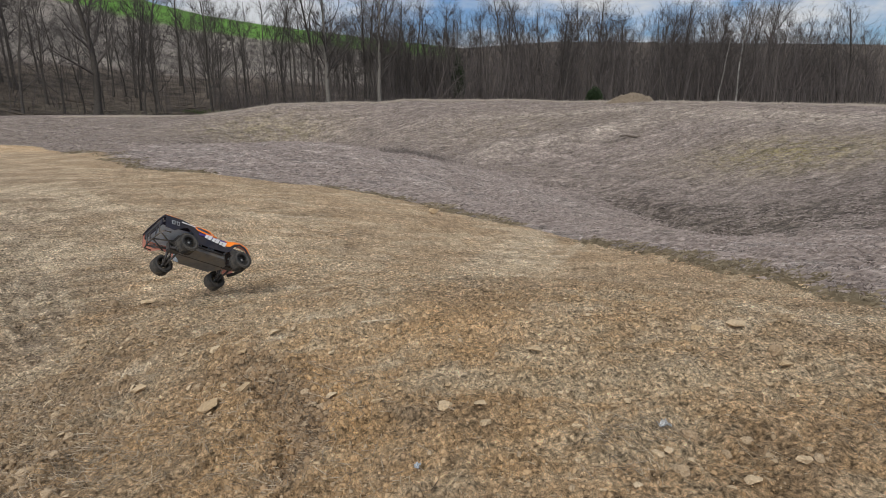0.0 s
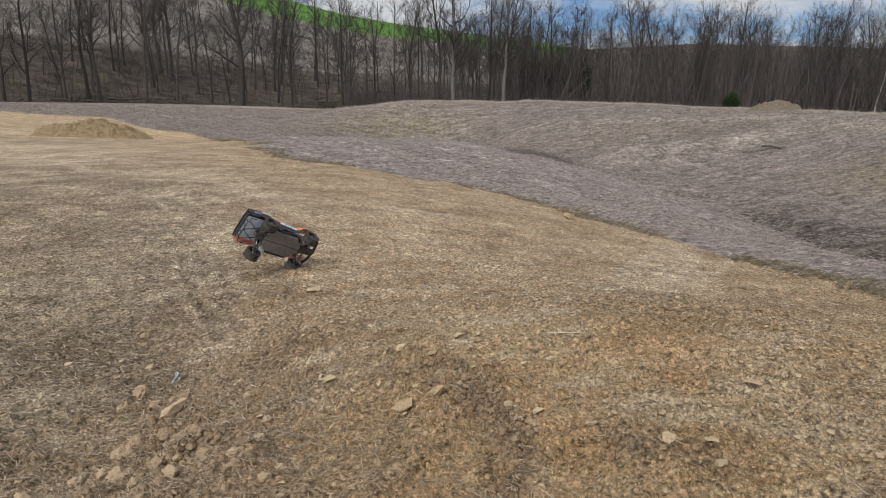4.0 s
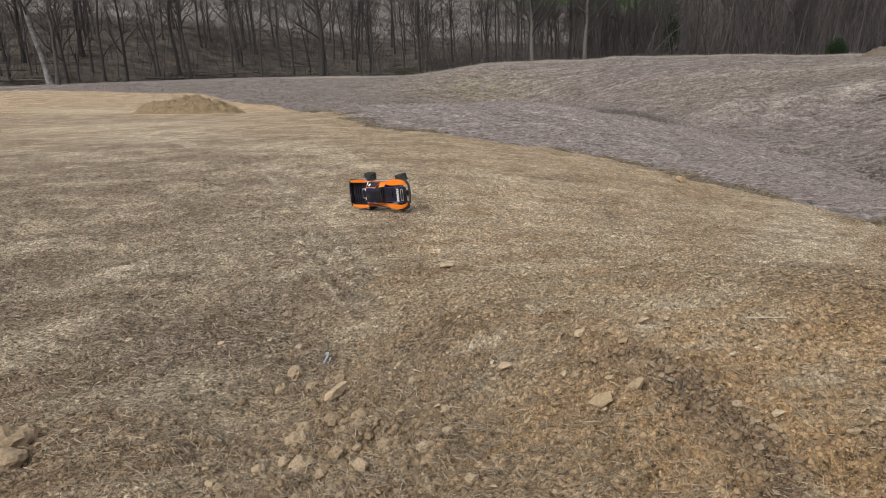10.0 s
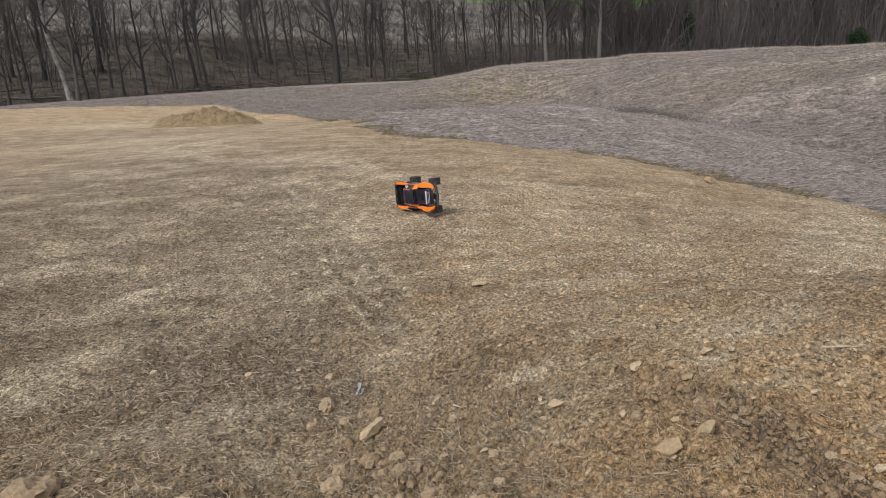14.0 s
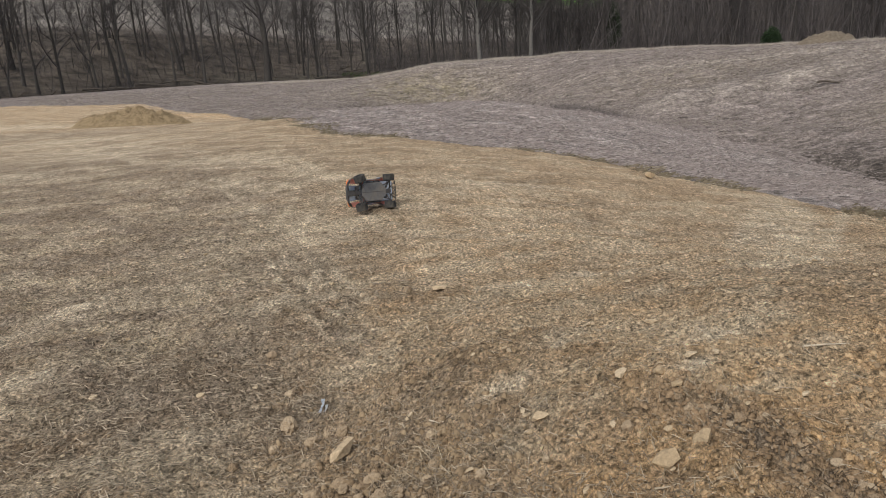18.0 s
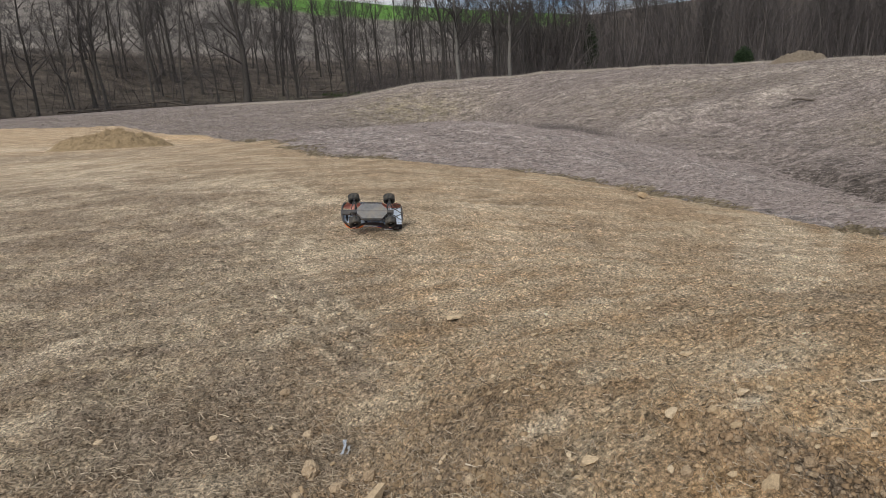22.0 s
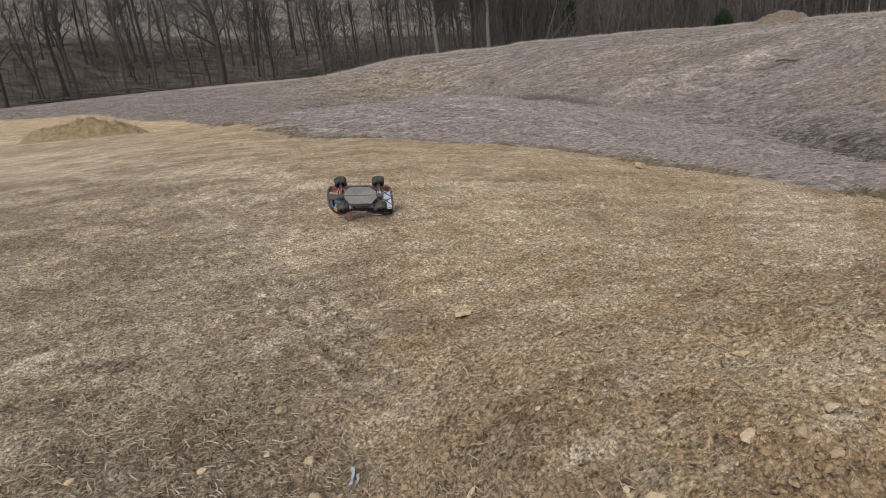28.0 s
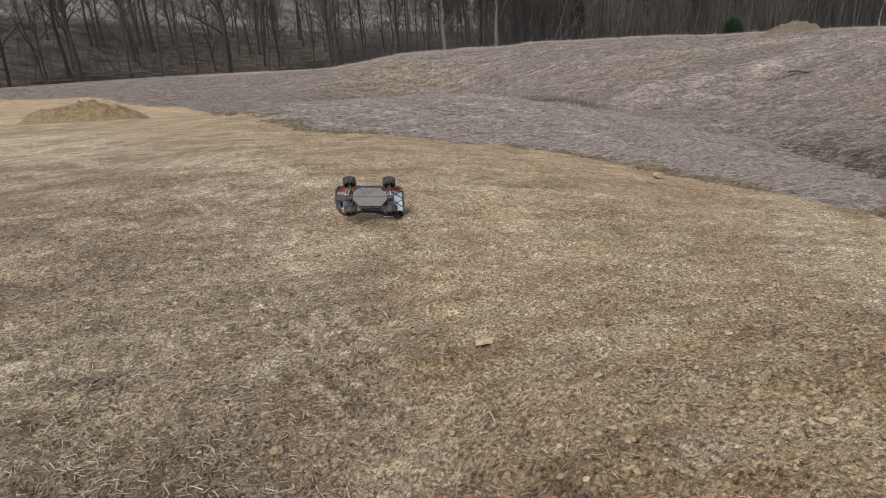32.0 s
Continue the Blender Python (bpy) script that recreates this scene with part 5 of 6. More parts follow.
# ---- the model truck ----
DUST = (0.30, 0.225, 0.14)
M_ORANGE = plain("orange_paint", (1.0, 0.250, 0.012), 0.34, 0, 0.4, 0.05, 25, 0.05, 0.001, (*DUST, 0.08))
M_BLACK = plain("black_paint", (0.013, 0.014, 0.026), 0.36, 0, 0.3, 0.2, 25, 0.05, 0.001, (*DUST, 0.10))
M_PURPLE = plain("purple_paint", (0.042, 0.014, 0.24), 0.33, 0, 0.5, 0.15, 25, 0.05, 0.001, (*DUST, 0.2))
M_WHITE = plain("white_decal", (0.78, 0.78, 0.80), 0.4, 0, 0.4, 0.08, 40, 0, 0.001, (*DUST, 0.3))
M_SILVER = plain("silver_decal", (0.27, 0.29, 0.32), 0.35, 0.2, 0.5, 0.12, 60, 0.1, 0.001, (*DUST, 0.25))
M_INNER = plain("bare_shell_inside", (0.70, 0.79, 0.92), 0.5, 0, 0.4, 0.15, 20, 0.05, 0.001, (*DUST, 0.14))
M_INNER_O = plain("orange_shell_inside", (0.95, 0.44, 0.34), 0.5, 0, 0.4, 0.15, 20, 0.05, 0.001, (*DUST, 0.14))
M_GLASS = plain("smoked_window", (0.016, 0.017, 0.022), 0.16, 0, 0.4, 0.2, 20, 0, 0.001, (*DUST, 0.08))
M_CHASSIS = plain("dusty_chassis_plastic", (0.170, 0.172, 0.178), 0.62, 0, 0.35, 0.25, 22, 0.3, 0.001, (0.29, 0.250, 0.195, 0.7))
M_ARM = plain("dusty_black_plastic", (0.042, 0.043, 0.050), 0.5, 0, 0.3, 0.2, 40, 0.2, 0.001, (0.19, 0.165, 0.132, 0.55))
M_RUBBER = plain("dusty_rubber", (0.040, 0.041, 0.043), 0.85, 0, 0.2, 0.25, 50, 0.3, 0.001, (0.17, 0.148, 0.118, 0.6))
M_RIM = plain("black_rim", (0.012, 0.012, 0.013), 0.35, 0, 0.5, 0.2, 40, 0.1, 0.001, (0.15, 0.125, 0.09, 0.3))
M_STEEL = plain("bright_steel", (0.45, 0.45, 0.46), 0.35, 0.9, 0.5, 0.15, 40, 0.1, 0.001, (*DUST, 0.3))

# stations of the shell from nose to tail: x, half width, skirt, shoulder, half width of the top, height of the top
SHELL = (
    (0.283, 0.092, 0.030, 0.050, 0.062, 0.055), (0.268, 0.116, 0.022, 0.068, 0.074, 0.072), (0.240, 0.134, 0.026, 0.084, 0.080, 0.083),
    (0.215, 0.140, 0.058, 0.091, 0.078, 0.087), (0.178, 0.142, 0.078, 0.096, 0.074, 0.092), (0.140, 0.139, 0.056, 0.094, 0.072, 0.098),
    (0.112, 0.131, 0.014, 0.090, 0.072, 0.102), (0.078, 0.124, 0.008, 0.088, 0.078, 0.108), (0.030, 0.121, 0.006, 0.089, 0.074, 0.148),
    (0.002, 0.121, 0.006, 0.090, 0.072, 0.166), (-0.050, 0.121, 0.006, 0.093, 0.072, 0.172), (-0.095, 0.123, 0.008, 0.097, 0.070, 0.168),
    (-0.112, 0.126, 0.014, 0.100, 0.086, 0.130), (-0.140, 0.136, 0.056, 0.109, 0.098, 0.088), (-0.178, 0.141, 0.078, 0.118, 0.100, 0.082),
    (-0.215, 0.141, 0.058, 0.123, 0.100, 0.080), (-0.255, 0.137, 0.034, 0.127, 0.098, 0.080), (-0.305, 0.128, 0.046, 0.131, 0.096, 0.080),
)


def section(k):
    x, w, skirt, shoulder, wt, top = SHELL[k]
    if k <= 7:      # hood
        third, fourth = (wt + 0.016, shoulder + 0.004), (wt, top)
    elif k <= 12:   # cab
        third, fourth = (w * 0.94, shoulder + 0.008), (wt, top - 0.006)
    else:           # bed
        third, fourth = (0.108, shoulder - 0.002), (wt, top)
    return [(x, w, skirt), (x, w * 1.012, 0.5 * (skirt + shoulder)), (x, w * 0.985, shoulder), (x, *third), (x, *fourth), (x, fourth[0] * 0.55, top + (0.003 if k < 13 else 0)), (x, 0.0, top + (0.004 if k < 13 else 0))]


def panel(stations, strips, side, out=0.0, thick=0.0022, inner=True):
    """A piece of the shell: outer skin, inner skin and rim. side 1: left, -1: right, 0: across the middle."""
    bm = bmesh.new()
    rows = []
    for k in stations:
        pts = section(k)
        if side:
            row = [(p[0], side * p[1], p[2]) for p in pts[strips[0]:strips[1] + 1]]
        else:
            half = pts[strips[0]:]
            row = [(p[0], p[1], p[2]) for p in half] + [(p[0], -p[1], p[2]) for p in reversed(half[:-1])]
        rows.append([bm.verts.new(p) for p in row])
    for a, b in zip(rows, rows[1:]):
        for i in range(len(a) - 1):
            quad = (a[i], a[i + 1], b[i + 1], b[i])
            bm.faces.new(quad if side >= 0 else quad[::-1])
    bm.normal_update()
    outer = list(bm.faces)
    turned = sum((f.calc_center_median() - Vector((f.calc_center_median().x, 0, 0.05))).dot(f.normal) for f in outer)
    if turned < 0:
        bmesh.ops.reverse_faces(bm, faces=outer)
    bm.normal_update()
    move = {v: v.normal.copy() for v in bm.verts}
    for v, n in move.items():
        v.co += n * out
    twin = {v: bm.verts.new(v.co - n * thick) for v, n in move.items()}
    rim = [e for e in bm.edges if e.is_boundary]
    for f in outer:
        g = bm.faces.new([twin[v] for v in reversed(f.verts)])
        g.material_index = 1 if inner else 0
    for e in rim:
        f = e.link_faces[0]
        a, b = e.verts
        vs = list(f.verts)
        if vs[(vs.index(a) + 1) % len(vs)] != b:
            a, b = b, a
        bm.faces.new((b, a, twin[a], twin[b]))
    return bm


def box(bm, x0, x1, y0, y1, z0, z1, bevel=0.0):
    got = bmesh.ops.create_cube(bm, size=1)["verts"]
    for v in got:
        v.co = Vector(((x0 + x1) / 2 + v.co.x * (x1 - x0), (y0 + y1) / 2 + v.co.y * (y1 - y0), (z0 + z1) / 2 + v.co.z * (z1 - z0)))
    if bevel:
        edges = list({e for v in got for e in v.link_edges})
        bmesh.ops.bevel(bm, geom=edges, offset=bevel, segments=2, affect="EDGES")
    return got


def boxed(*args, **kw):
    bm = bmesh.new()
    box(bm, *args, **kw)
    return bm


def pipe(points, r, sides=7):
    v, f = [], []
    tube(v, f, [Vector(p) for p in points], [r] * len(points), sides)
    bm = bmesh.new()
    vs = [bm.verts.new(p) for p in v]
    for q in f:
        bm.faces.new([vs[i] for i in q]).smooth = True
    for end in (vs[:sides], vs[-sides:]):
        bm.faces.new(end)
    bmesh.ops.recalc_face_normals(bm, faces=bm.faces)
    return bm


def lathe(profile, steps=32):
    """A ring round the y axis from (radius, y) pairs."""
    bm = bmesh.new()
    rings = []
    for i in range(steps):
        a = 2 * math.pi * i / steps
        rings.append([bm.verts.new((r * math.cos(a), y, r * math.sin(a))) for r, y in profile])
    for i in range(steps):
        p, q = rings[i], rings[(i + 1) % steps]
        for k in range(len(profile) - 1):
            bm.faces.new((p[k], p[k + 1], q[k + 1], q[k])).smooth = True
    bmesh.ops.recalc_face_normals(bm, faces=bm.faces)
    return bm


def wheel_meshes():
    w, r = 0.033, 0.0545
    tyre = lathe([(0.036, -w + 0.004), (0.040, -w), (0.050, -w - 0.001), (r - 0.001, -w + 0.008), (r, -0.012), (r + 0.001, 0), (r, 0.012), (r - 0.001, w - 0.008), (0.050, w + 0.001), (0.040, w), (0.036, w - 0.004), (0.036, -w + 0.004)], 36)
    for i in range(20):
        for row, (y0, y1, off) in enumerate(((-0.031, -0.013, 0.0), (-0.010, 0.010, 0.5), (0.013, 0.031, 0.0))):
            a = 2 * math.pi * (i + off) / 20
            got = box(tyre, -0.0055, 0.0055, y0, y1, r - 0.003, r + 0.0022)
            m = Matrix.Rotation(a, 4, "Y") @ pose(0, 0, 0, 0, 0, 12 if row != 1 else -12)
            for v in got:
                v.co = m @ v.co
    rim = lathe([(0.0365, -w + 0.004), (0.0365, w - 0.002), (0.034, w - 0.001), (0.0325, w - 0.006), (0.031, 0.004), (0.029, 0.0), (0.031, -0.004), (0.033, -w + 0.006), (0.0365, -w + 0.004)], 30)
    for i in range(10):
        got = box(rim, -0.0024, 0.0024, 0.012, 0.019, 0.006, 0.033)
        m = Matrix.Rotation(2 * math.pi * i / 10, 4, "Y")
        for v in got:
            v.co = m @ v.co
    hub = lathe([(0.0001, 0.024), (0.0065, 0.023), (0.0075, 0.018), (0.0075, -0.02), (0.0001, -0.021)], 12)
    out = []
    for name, bm, m in (("tyre", tyre, M_RUBBER), ("wheel", rim, M_RIM), ("hub_nut", hub, M_STEEL)):
        me = bpy.data.meshes.new(name)
        bm.to_mesh(me)
        bm.free()
        me.materials.append(m)
        out.append(me)
    return out


HALF_BASE, HALF_TRACK, DROOP = 0.1775, 0.1375, -0.036


def build_truck():
    truck = new("model_truck")
    tagged(truck, "radio-controlled truck with orange, black and purple shell, overturned on dirt", "model truck")
    # shell
    every = range(len(SHELL))
    for side in (1, -1):
        part("front_fender", panel(range(0, 8), (1, 3), side), (M_ORANGE, M_INNER_O), truck, "orange front fender")
        part("front_fender_skirt", panel(range(0, 7), (0, 1), side), (M_BLACK, M_INNER_O), truck, "black lower fender")
        part("door", panel(range(7, 13), (0, 2), side), (M_BLACK, M_INNER), truck, "black door panel with white lettering")
        part("sill", panel(range(6, 8), (0, 1), side), (M_BLACK, M_INNER), truck)
        part("belt_line", panel(range(7, 13), (2, 3), side), (M_ORANGE, M_INNER_O), truck, "orange strip below the side window")
        part("side_window", panel(range(8, 12), (3, 4), side), (M_GLASS, M_INNER), truck, "smoked side window")
        part("front_pillar", panel(range(7, 9), (3, 4), side, 0.001), (M_ORANGE, M_INNER_O), truck, "orange windscreen pillar")
        part("rear_pillar", panel(range(11, 14), (3, 4), side), (M_BLACK, M_INNER), truck, "black rear pillar")
        part("rear_fender", panel(range(12, 18), (2, 3), side), (M_ORANGE, M_INNER_O), truck, "orange rear fender rail")
        part("rear_quarter", panel(range(12, 18), (0, 2), side), (M_BLACK, M_INNER_O), truck, "dark rear quarter panel")
        part("bed_wall", panel(range(13, 18), (3, 4), side), (M_BLACK, M_BLACK), truck, "black inner side of the bed")
        for name, stations, label in (("roof_rail", range(8, 12), "thin purple edge of the roof"), ("hood_stripe", range(1, 8), "thin purple edge of the hood")):
            part(name, pipe([(p[0], side * (p[1] - 0.006), p[2] + 0.0012) for p in (section(k)[4] for k in stations)], 0.0034, 6), M_PURPLE, truck, label)
        # window frame
        s = [Vector(section(k)[3]) for k in (8, 11)] + [Vector(section(k)[4]) for k in (11, 9)]
        pts = [Vector((p.x, side * (p.y + 0.001), p.z)) for p in s]
        part("window_frame", pipe([*pts, pts[0]], 0.0048, 6), M_ORANGE, truck, "orange window frame")
        # plain bars in place of the lettering on the door
        bars = bmesh.new()
        for k in range(7):
            x0 = 0.105 - 0.024 * k
            lift = 0.040 + 0.0035 * k
            got = box(bars, x0 - 0.019 - 0.004 * (k % 2), x0, side * 0.1265 - 0.001, side * 0.1265 + 0.001, lift, lift + 0.026 + 0.005 * (k % 2))
            for v in got:
                v.co.x += (v.co.z - lift) * 0.45
        part("door_lettering", bars, M_WHITE, truck, "white slanted bars of lettering")
        flash = bmesh.new()
        for x0, x1, z0, h in ((0.10, 0.02, 0.074, 0.010), (0.02, -0.09, 0.070, 0.014)):
            got = box(flash, x1, x0, side * 0.1250 - 0.001, side * 0.1250 + 0.0012, z0, z0 + h)
        part("door_stripe", flash, M_PURPLE, truck, "purple stripe")
        digits = bmesh.new()
        for x0 in (-0.245, -0.272):
            for a in ((x0, x0 + 0.004, 0.070, 0.096), (x0 + 0.014, x0 + 0.018, 0.070, 0.096), (x0 + 0.004, x0 + 0.014, 0.070, 0.074), (x0 + 0.004, x0 + 0.014, 0.092, 0.096)):
                box(digits, a[0], a[1], side * 0.1372 - 0.0035 * side, side * 0.1372 + 0.0060 * side, a[2], a[3])
        part("race_number", digits, M_SILVER, truck, "pale race number")
        strip = boxed(-0.215, -0.125, side * 0.1415 - 0.004, side * 0.1415 + 0.0015, 0.098, 0.104)
        part("quarter_stripe", strip, M_WHITE, truck, "thin white stripe")
    part("hood", panel(range(0, 8), (4,), 0), (M_BLACK, M_INNER), truck, "black hood")
    part("windscreen", panel(range(7, 10), (4,), 0, 0.0005), (M_GLASS, M_INNER), truck, "black windscreen")
    part("roof", panel(range(9, 12), (4,), 0, 0.0005), (M_BLACK, M_INNER), truck, "black roof")
    part("rear_window", panel(range(11, 14), (4,), 0), (M_SILVER, M_INNER), truck, "silver-grey rear window panel")
    part("bed_floor", panel(range(13, 18), (4,), 0), (M_BLACK, M_INNER), truck, "black bed floor")
    part("hood_scoop", boxed(0.095, 0.165, -0.032, 0.032, 0.094, 0.108, bevel=0.006), M_BLACK, truck, "black hood scoop")
    part("roof_scoop", boxed(0.038, 0.074, -0.068, 0.068, 0.118, 0.150, bevel=0.010), M_BLACK, truck, "black sun visor bar")
    letters = bmesh.new()
    for k in range(7):
        y0 = -0.063 + k * 0.018
        box(letters, 0.196 + 0.003 * (k % 2), 0.222, y0, y0 + 0.013, 0.0935, 0.0965)
    part("hood_lettering", letters, M_WHITE, truck, "white bars of lettering across the hood")
    part("grille_plate", boxed(0.236, 0.270, -0.060, 0.060, 0.078, 0.0905, bevel=0.003), M_BLACK, truck, "black grille plate")
    frame_bars = bmesh.new()
    for x0, x1, y0, y1 in ((0.240, 0.2425, -0.052, 0.052), (0.264, 0.2665, -0.052, 0.052), (0.240, 0.2665, -0.052, -0.0495), (0.240, 0.2665, 0.0495, 0.052)):
        box(frame_bars, x0, x1, y0, y1, 0.0895, 0.0925)
    part("grille_outline", frame_bars, M_WHITE, truck, "white outline on the grille")
    for y in (0.045, -0.045):
        part("rear_window_bar", boxed(-0.138, -0.104, y - 0.012, y + 0.012, 0.121, 0.131, bevel=0.003), M_WHITE, truck, "pale bar of the rear window")
    part("bed_box", boxed(-0.185, -0.132, -0.050, 0.050, 0.080, 0.112, bevel=0.006), M_SILVER, truck, "grey box in the bed")
    part("bed_pad", boxed(-0.176, -0.142, -0.036, 0.036, 0.111, 0.1155, bevel=0.004), M_BLACK, truck)
    for x in (-0.205, -0.228, -0.251, -0.274):
        part("bed_rib", boxed(x - 0.004, x + 0.004, -0.092, 0.092, 0.080, 0.088, bevel=0.002), M_BLACK, truck)
    part("tail_bar", pipe([(-0.305, -0.124, 0.128), (-0.311, -0.06, 0.128), (-0.311, 0.06, 0.128), (-0.305, 0.124, 0.128)], 0.006), M_BLACK, truck, "black tail bar")
    part("tailgate", boxed(-0.310, -0.303, -0.100, 0.100, 0.080, 0.122, bevel=0.003), M_BLACK, truck, "black tailgate")
    part("front_bumper", pipe([(0.262, -0.122, 0.020), (0.289, -0.085, 0.022), (0.300, 0, 0.022), (0.289, 0.085, 0.022), (0.262, 0.122, 0.020)], 0.011, 8), M_ARM, truck, "black front bumper")
    part("front_skid", boxed(0.215, 0.296, -0.028, 0.028, -0.002, 0.020, bevel=0.005), M_ARM, truck)
    # rear bumper cage
    for z in (0.030, 0.098):
        part("rear_hoop", pipe([(-0.262, -0.112, z), (-0.300, -0.108, z), (-0.311, -0.06, z), (-0.311, 0.06, z), (-0.300, 0.108, z), (-0.262, 0.112, z)], 0.0048), M_ARM, truck, "black tube of the rear bumper")
    for a, b in (((-0.20, -0.02, 0.010), (-0.309, -0.085, 0.032)), ((-0.20, 0.02, 0.010), (-0.309, 0.085, 0.032)), ((-0.215, -0.06, 0.014), (-0.309, 0.0, 0.032)), ((-0.215, 0.06, 0.014), (-0.309, 0.0, 0.032)),
                 ((-0.309, -0.07, 0.030), (-0.309, -0.07, 0.098)), ((-0.309, 0.07, 0.030), (-0.309, 0.07, 0.098)), ((-0.309, -0.025, 0.030), (-0.309, -0.045, 0.098)), ((-0.309, 0.025, 0.030), (-0.309, 0.045, 0.098))):
        part("cage_bar", pipe([a, b], 0.0042), M_ARM, truck)
    # chassis
    bm = bmesh.new()
    outline = [(0.150, 0.030), (0.128, 0.054), (0.098, 0.088), (-0.098, 0.088), (-0.122, 0.054), (-0.150, 0.030)]
    ring = [(x, y) for x, y in outline] + [(x, -y) for x, y in reversed(outline)]
    low = [bm.verts.new((x, y, -0.020)) for x, y in ring]
    high = [bm.verts.new((x * 1.01, y * 1.06, 0.010)) for x, y in ring]
    bm.faces.new(low[::-1])
    bm.faces.new(high)
    for i in range(len(ring)):
        j = (i + 1) % len(ring)
        bm.faces.new((low[i], low[j], high[j], high[i]))
    bmesh.ops.recalc_face_normals(bm, faces=bm.faces)
    part("chassis_tray", bm, M_CHASSIS, truck, "flat grey chassis tray filmed with dust")
    part("chassis_seam", boxed(-0.148, 0.148, -0.0018, 0.0018, -0.0225, -0.0195), M_ARM, truck)
    part("front_gearbox", boxed(0.135, 0.218, -0.022, 0.022, -0.017, 0.042, bevel=0.006), M_ARM, truck)
    part("rear_gearbox", boxed(-0.218, -0.135, -0.022, 0.022, -0.017, 0.042, bevel=0.006), M_ARM, truck)
    part("motor", boxed(-0.105, -0.040, -0.060, -0.012, 0.008, 0.050, bevel=0.012), M_ARM, truck)
    part("battery", boxed(-0.075, 0.085, 0.012, 0.062, 0.008, 0.040, bevel=0.004), M_ARM, truck)
    part("servo", boxed(0.090, 0.130, -0.055, -0.012, 0.008, 0.040, bevel=0.003), M_ARM, truck)
    for side in (1, -1):
        part("nerf_bar", pipe([(0.100, side * 0.080, 0.000), (0.080, side * 0.108, -0.002), (-0.080, side * 0.108, -0.002), (-0.100, side * 0.080, 0.000)], 0.0042), M_ARM, truck, "black side nerf bar")
        part("nerf_plate", boxed(-0.082, 0.082, side * 0.097 - 0.006, side * 0.097 + 0.004, -0.003, 0.001), M_ARM, truck)
        for end in (1, -1):
            ax = end * HALF_BASE
            arm = pipe([(ax - 0.028, side * 0.028, -0.010), (ax - 0.004, side * 0.100, -0.012 + DROOP)], 0.0060)
            part("lower_arm", arm, M_ARM, truck)
            part("lower_arm", pipe([(ax + 0.028, side * 0.028, -0.010), (ax + 0.004, side * 0.100, -0.012 + DROOP)], 0.0060), M_ARM, truck)
            part("upper_link", pipe([(ax, side * 0.034, 0.034), (ax, side * 0.104, 0.022 + DROOP)], 0.0036), M_ARM, truck)
            part("half_shaft", pipe([(ax, side * 0.028, 0.010), (ax, side * 0.112, 0.001 + DROOP)], 0.0042), M_STEEL, truck, "steel drive shaft")
            part("hub_carrier", boxed(ax - 0.012, ax + 0.012, side * 0.104 - 0.006, side * 0.104 + 0.006, -0.020 + DROOP, 0.026 + DROOP, bevel=0.003), M_ARM, truck)
            sx = ax - end * 0.016
            shock = part("shock", pipe([(sx, side * 0.082, -0.008 + DROOP * 0.8), (sx, side * 0.052, 0.074)], 0.0066, 8), M_ARM, truck)
            helix = []
            for k in range(40):
                f, a = k / 39, k * 0.9
                c = Vector((sx, side * 0.082, -0.008 + DROOP * 0.8)).lerp(Vector((sx, side * 0.052, 0.074)), 0.12 + 0.7 * f)
                helix.append(c + Vector((math.cos(a) * 0.0092, math.sin(a) * 0.0092, 0)))
            part("spring", pipe(helix, 0.0014, 4), M_STEEL, shock)
    for end in (1, -1):
        tx = end * (HALF_BASE - 0.016)
        part("shock_tower", boxed(tx - 0.003, tx + 0.003, -0.062, 0.062, 0.036, 0.080, bevel=0.002), M_ARM, truck)
        for y in (0.05, -0.05):
            part("body_post", pipe([(tx, y, 0.07), (tx, y, 0.10 if end > 0 else 0.088)], 0.004), M_ARM, truck)
    # wheels
    tyre_me, rim_me, hub_me = wheel_meshes()
    wheels = {}
    for name, x, y in (("FL", 1, 1), ("FR", 1, -1), ("RL", -1, 1), ("RR", -1, -1)):
        w = part("wheel", rim_me, M_RIM, truck, "black spoked wheel")
        part("tyre", tyre_me, M_RUBBER, w, "knobbly dusty tyre")
        part("hub_nut", hub_me, M_STEEL, w)
        w.matrix_basis = pose(x * HALF_BASE, y * HALF_TRACK, DROOP, 0, 0, 0 if y > 0 else 180)
        wheels[name] = w
    return truck, wheels


truck, wheels = build_truck()


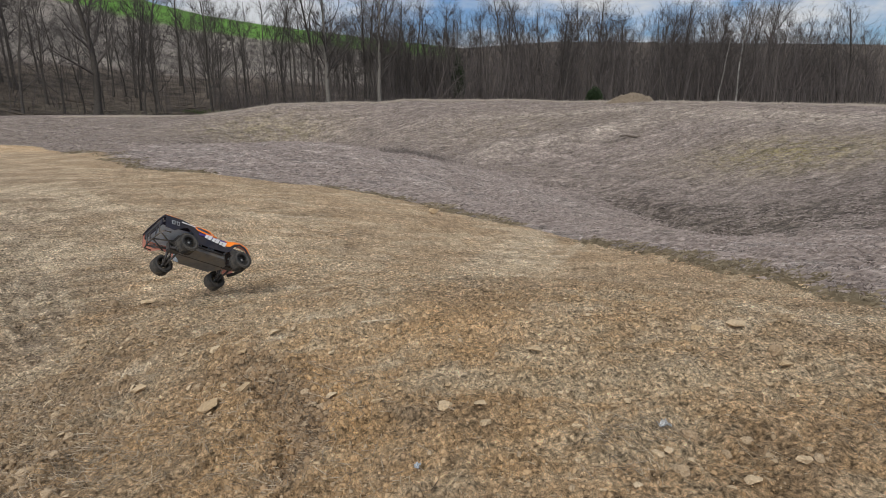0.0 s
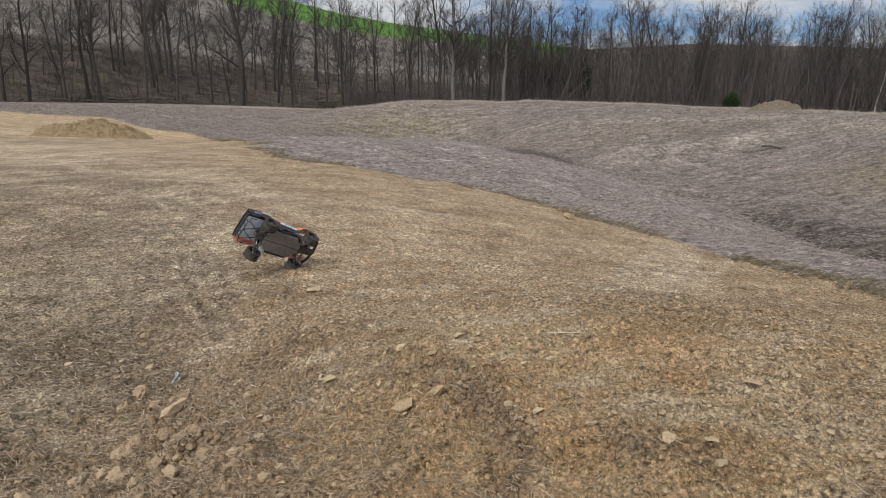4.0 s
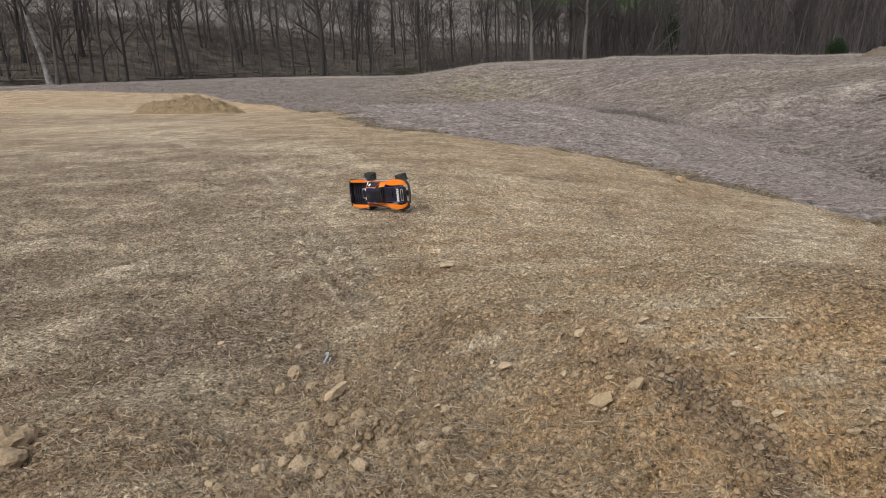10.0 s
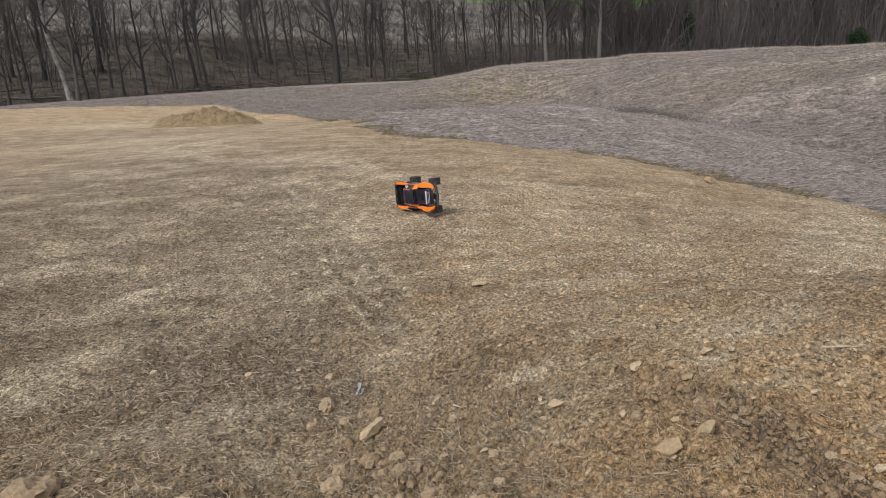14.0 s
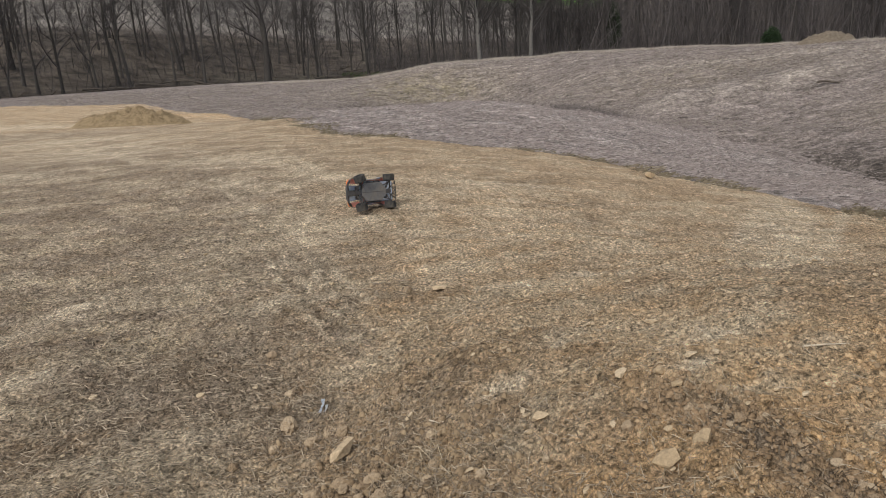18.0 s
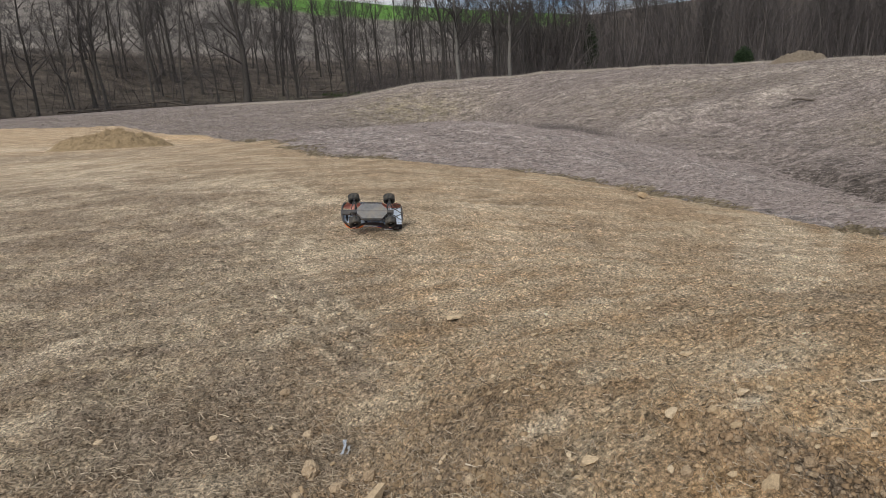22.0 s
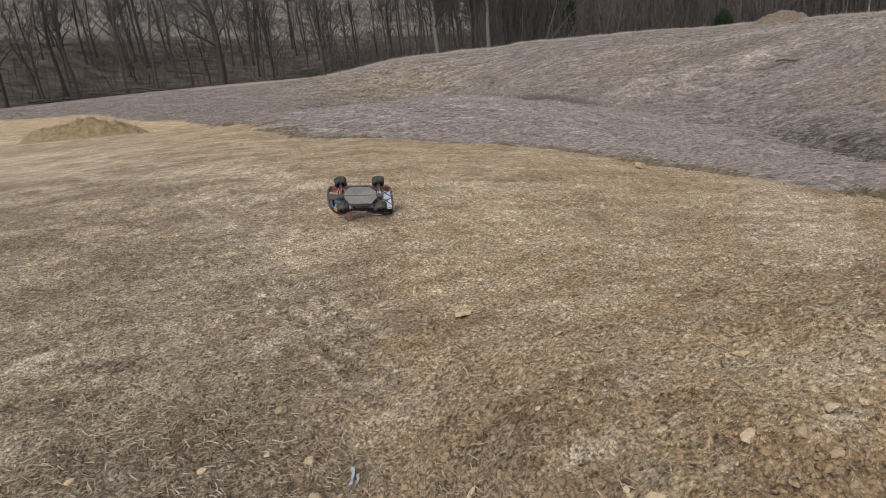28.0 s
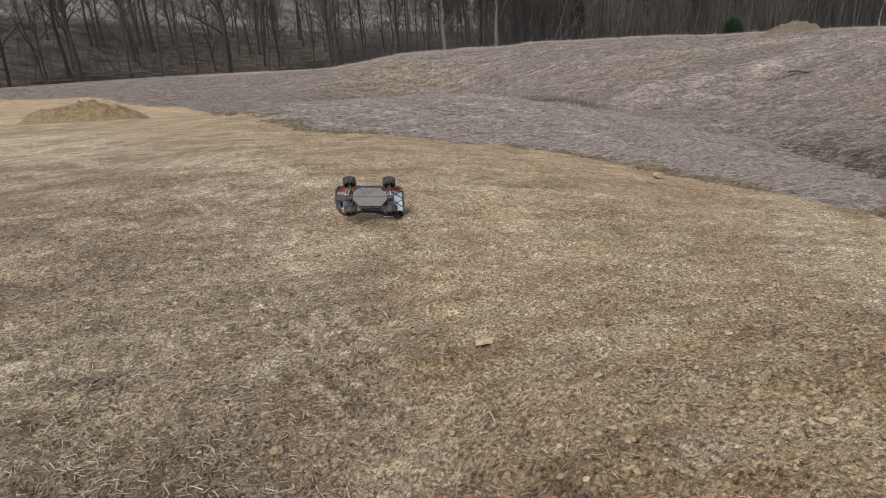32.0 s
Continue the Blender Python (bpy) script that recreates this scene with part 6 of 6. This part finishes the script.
# ---- what moves ----
def motions():
    walk(truck, [
        (0.0, pose(0.242, 3.780, 0.276, -37.0, 27.1, 29.1)),
        (0.5, pose(0.157, 3.830, 0.230, -73.6, 37.1, 29.0)),
        (1.0, pose(0.049, 4.150, 0.191, -129.4, 28.4, 21.4)),
        (1.5, pose(-0.053, 4.235, 0.169, 177.6, 19.2, 21.3)),
        (2.0, pose(-0.151, 4.343, 0.114, 113.1, 4.6, 14.7)),
        (2.5, pose(-0.255, 4.534, 0.107, 62.6, 0.2, 22.3)),
        (3.0, pose(-0.332, 4.709, 0.116, 16.8, 9.3, 23.3)),
        (3.5, pose(-0.398, 4.804, 0.092, -20.2, 21.1, 29.8)),
        (4.0, pose(-0.430, 4.720, 0.136, -62.2, 23.6, 35.1)),
        (4.5, pose(-0.501, 4.923, 0.109, -106.0, 12.9, 22.9)),
        (5.0, pose(-0.55, 5.10, 0.12, -150.0, 8.0, 18.0)),
        (5.7, pose(-0.62, 5.22, 0.14, 152.0, 4.0, 18.0)),
        (6.5, pose(-0.703, 5.453, 0.072, 96.0, -0.1, 19.3)),
        (7.0, pose(-0.730, 5.600, 0.084, 89.5, 2.5, 16.9)),
        (8.0, pose(-0.720, 5.750, 0.076, 89.5, 0.4, -12.2)),
        (9.0, pose(-0.728, 5.915, 0.076, 92.0, -1.2, -31.5)),
        (12.0, pose(-0.726, 6.500, 0.068, 94.8, -1.5, -18.2)),
        (13.0, pose(-0.641, 6.558, 0.065, 96.2, -0.6, -32.2)),
        (14.0, pose(-0.623, 6.554, 0.081, 88.8, -3.3, -53.4)),
        (14.5, pose(-0.646, 6.699, 0.082, 92.0, -4.4, -66.4)),
        (16.5, pose(-0.621, 6.936, 0.072, 90.2, -0.3, -91.0)),
        (17.0, pose(-0.599, 6.768, 0.081, 88.6, -5.4, -102.6)),
        (17.5, pose(-0.592, 6.726, 0.087, 89.6, -6.5, -117.1)),
        (18.0, pose(-0.610, 6.755, 0.082, 96.8, -6.6, -140.1)),
        (19.0, pose(-0.600, 6.903, 0.081, 101.5, -4.6, -167.9)),
        (20.0, pose(-0.600, 6.838, 0.092, 113.2, -7.0, -173.1)),
        (23.0, pose(-0.606, 6.921, 0.099, 135.3, -5.6, -174.5)),
        (28.0, pose(-0.614, 6.873, 0.106, 128.9, -7.7, -172.2)),
        (32.0, pose(-0.599, 6.919, 0.101, 126.2, -6.4, -173.5)),
    ])
    # the front wheels steer
    steer = ((0.0, 0), (2.0, 0), (4.5, 4), (6.5, 22), (8.0, 12), (12.0, 14), (13.0, 2), (15.5, 4), (17.0, -8), (18.0, -18), (19.0, -24), (20.0, -16), (23.0, -4), (32.0, -2))
    for name, y in (("FL", 1), ("FR", -1)):
        walk(wheels[name], [(t, pose(HALF_BASE, y * HALF_TRACK, DROOP, 0, 0, a + (0 if y > 0 else 180))) for t, a in steer])


motions()
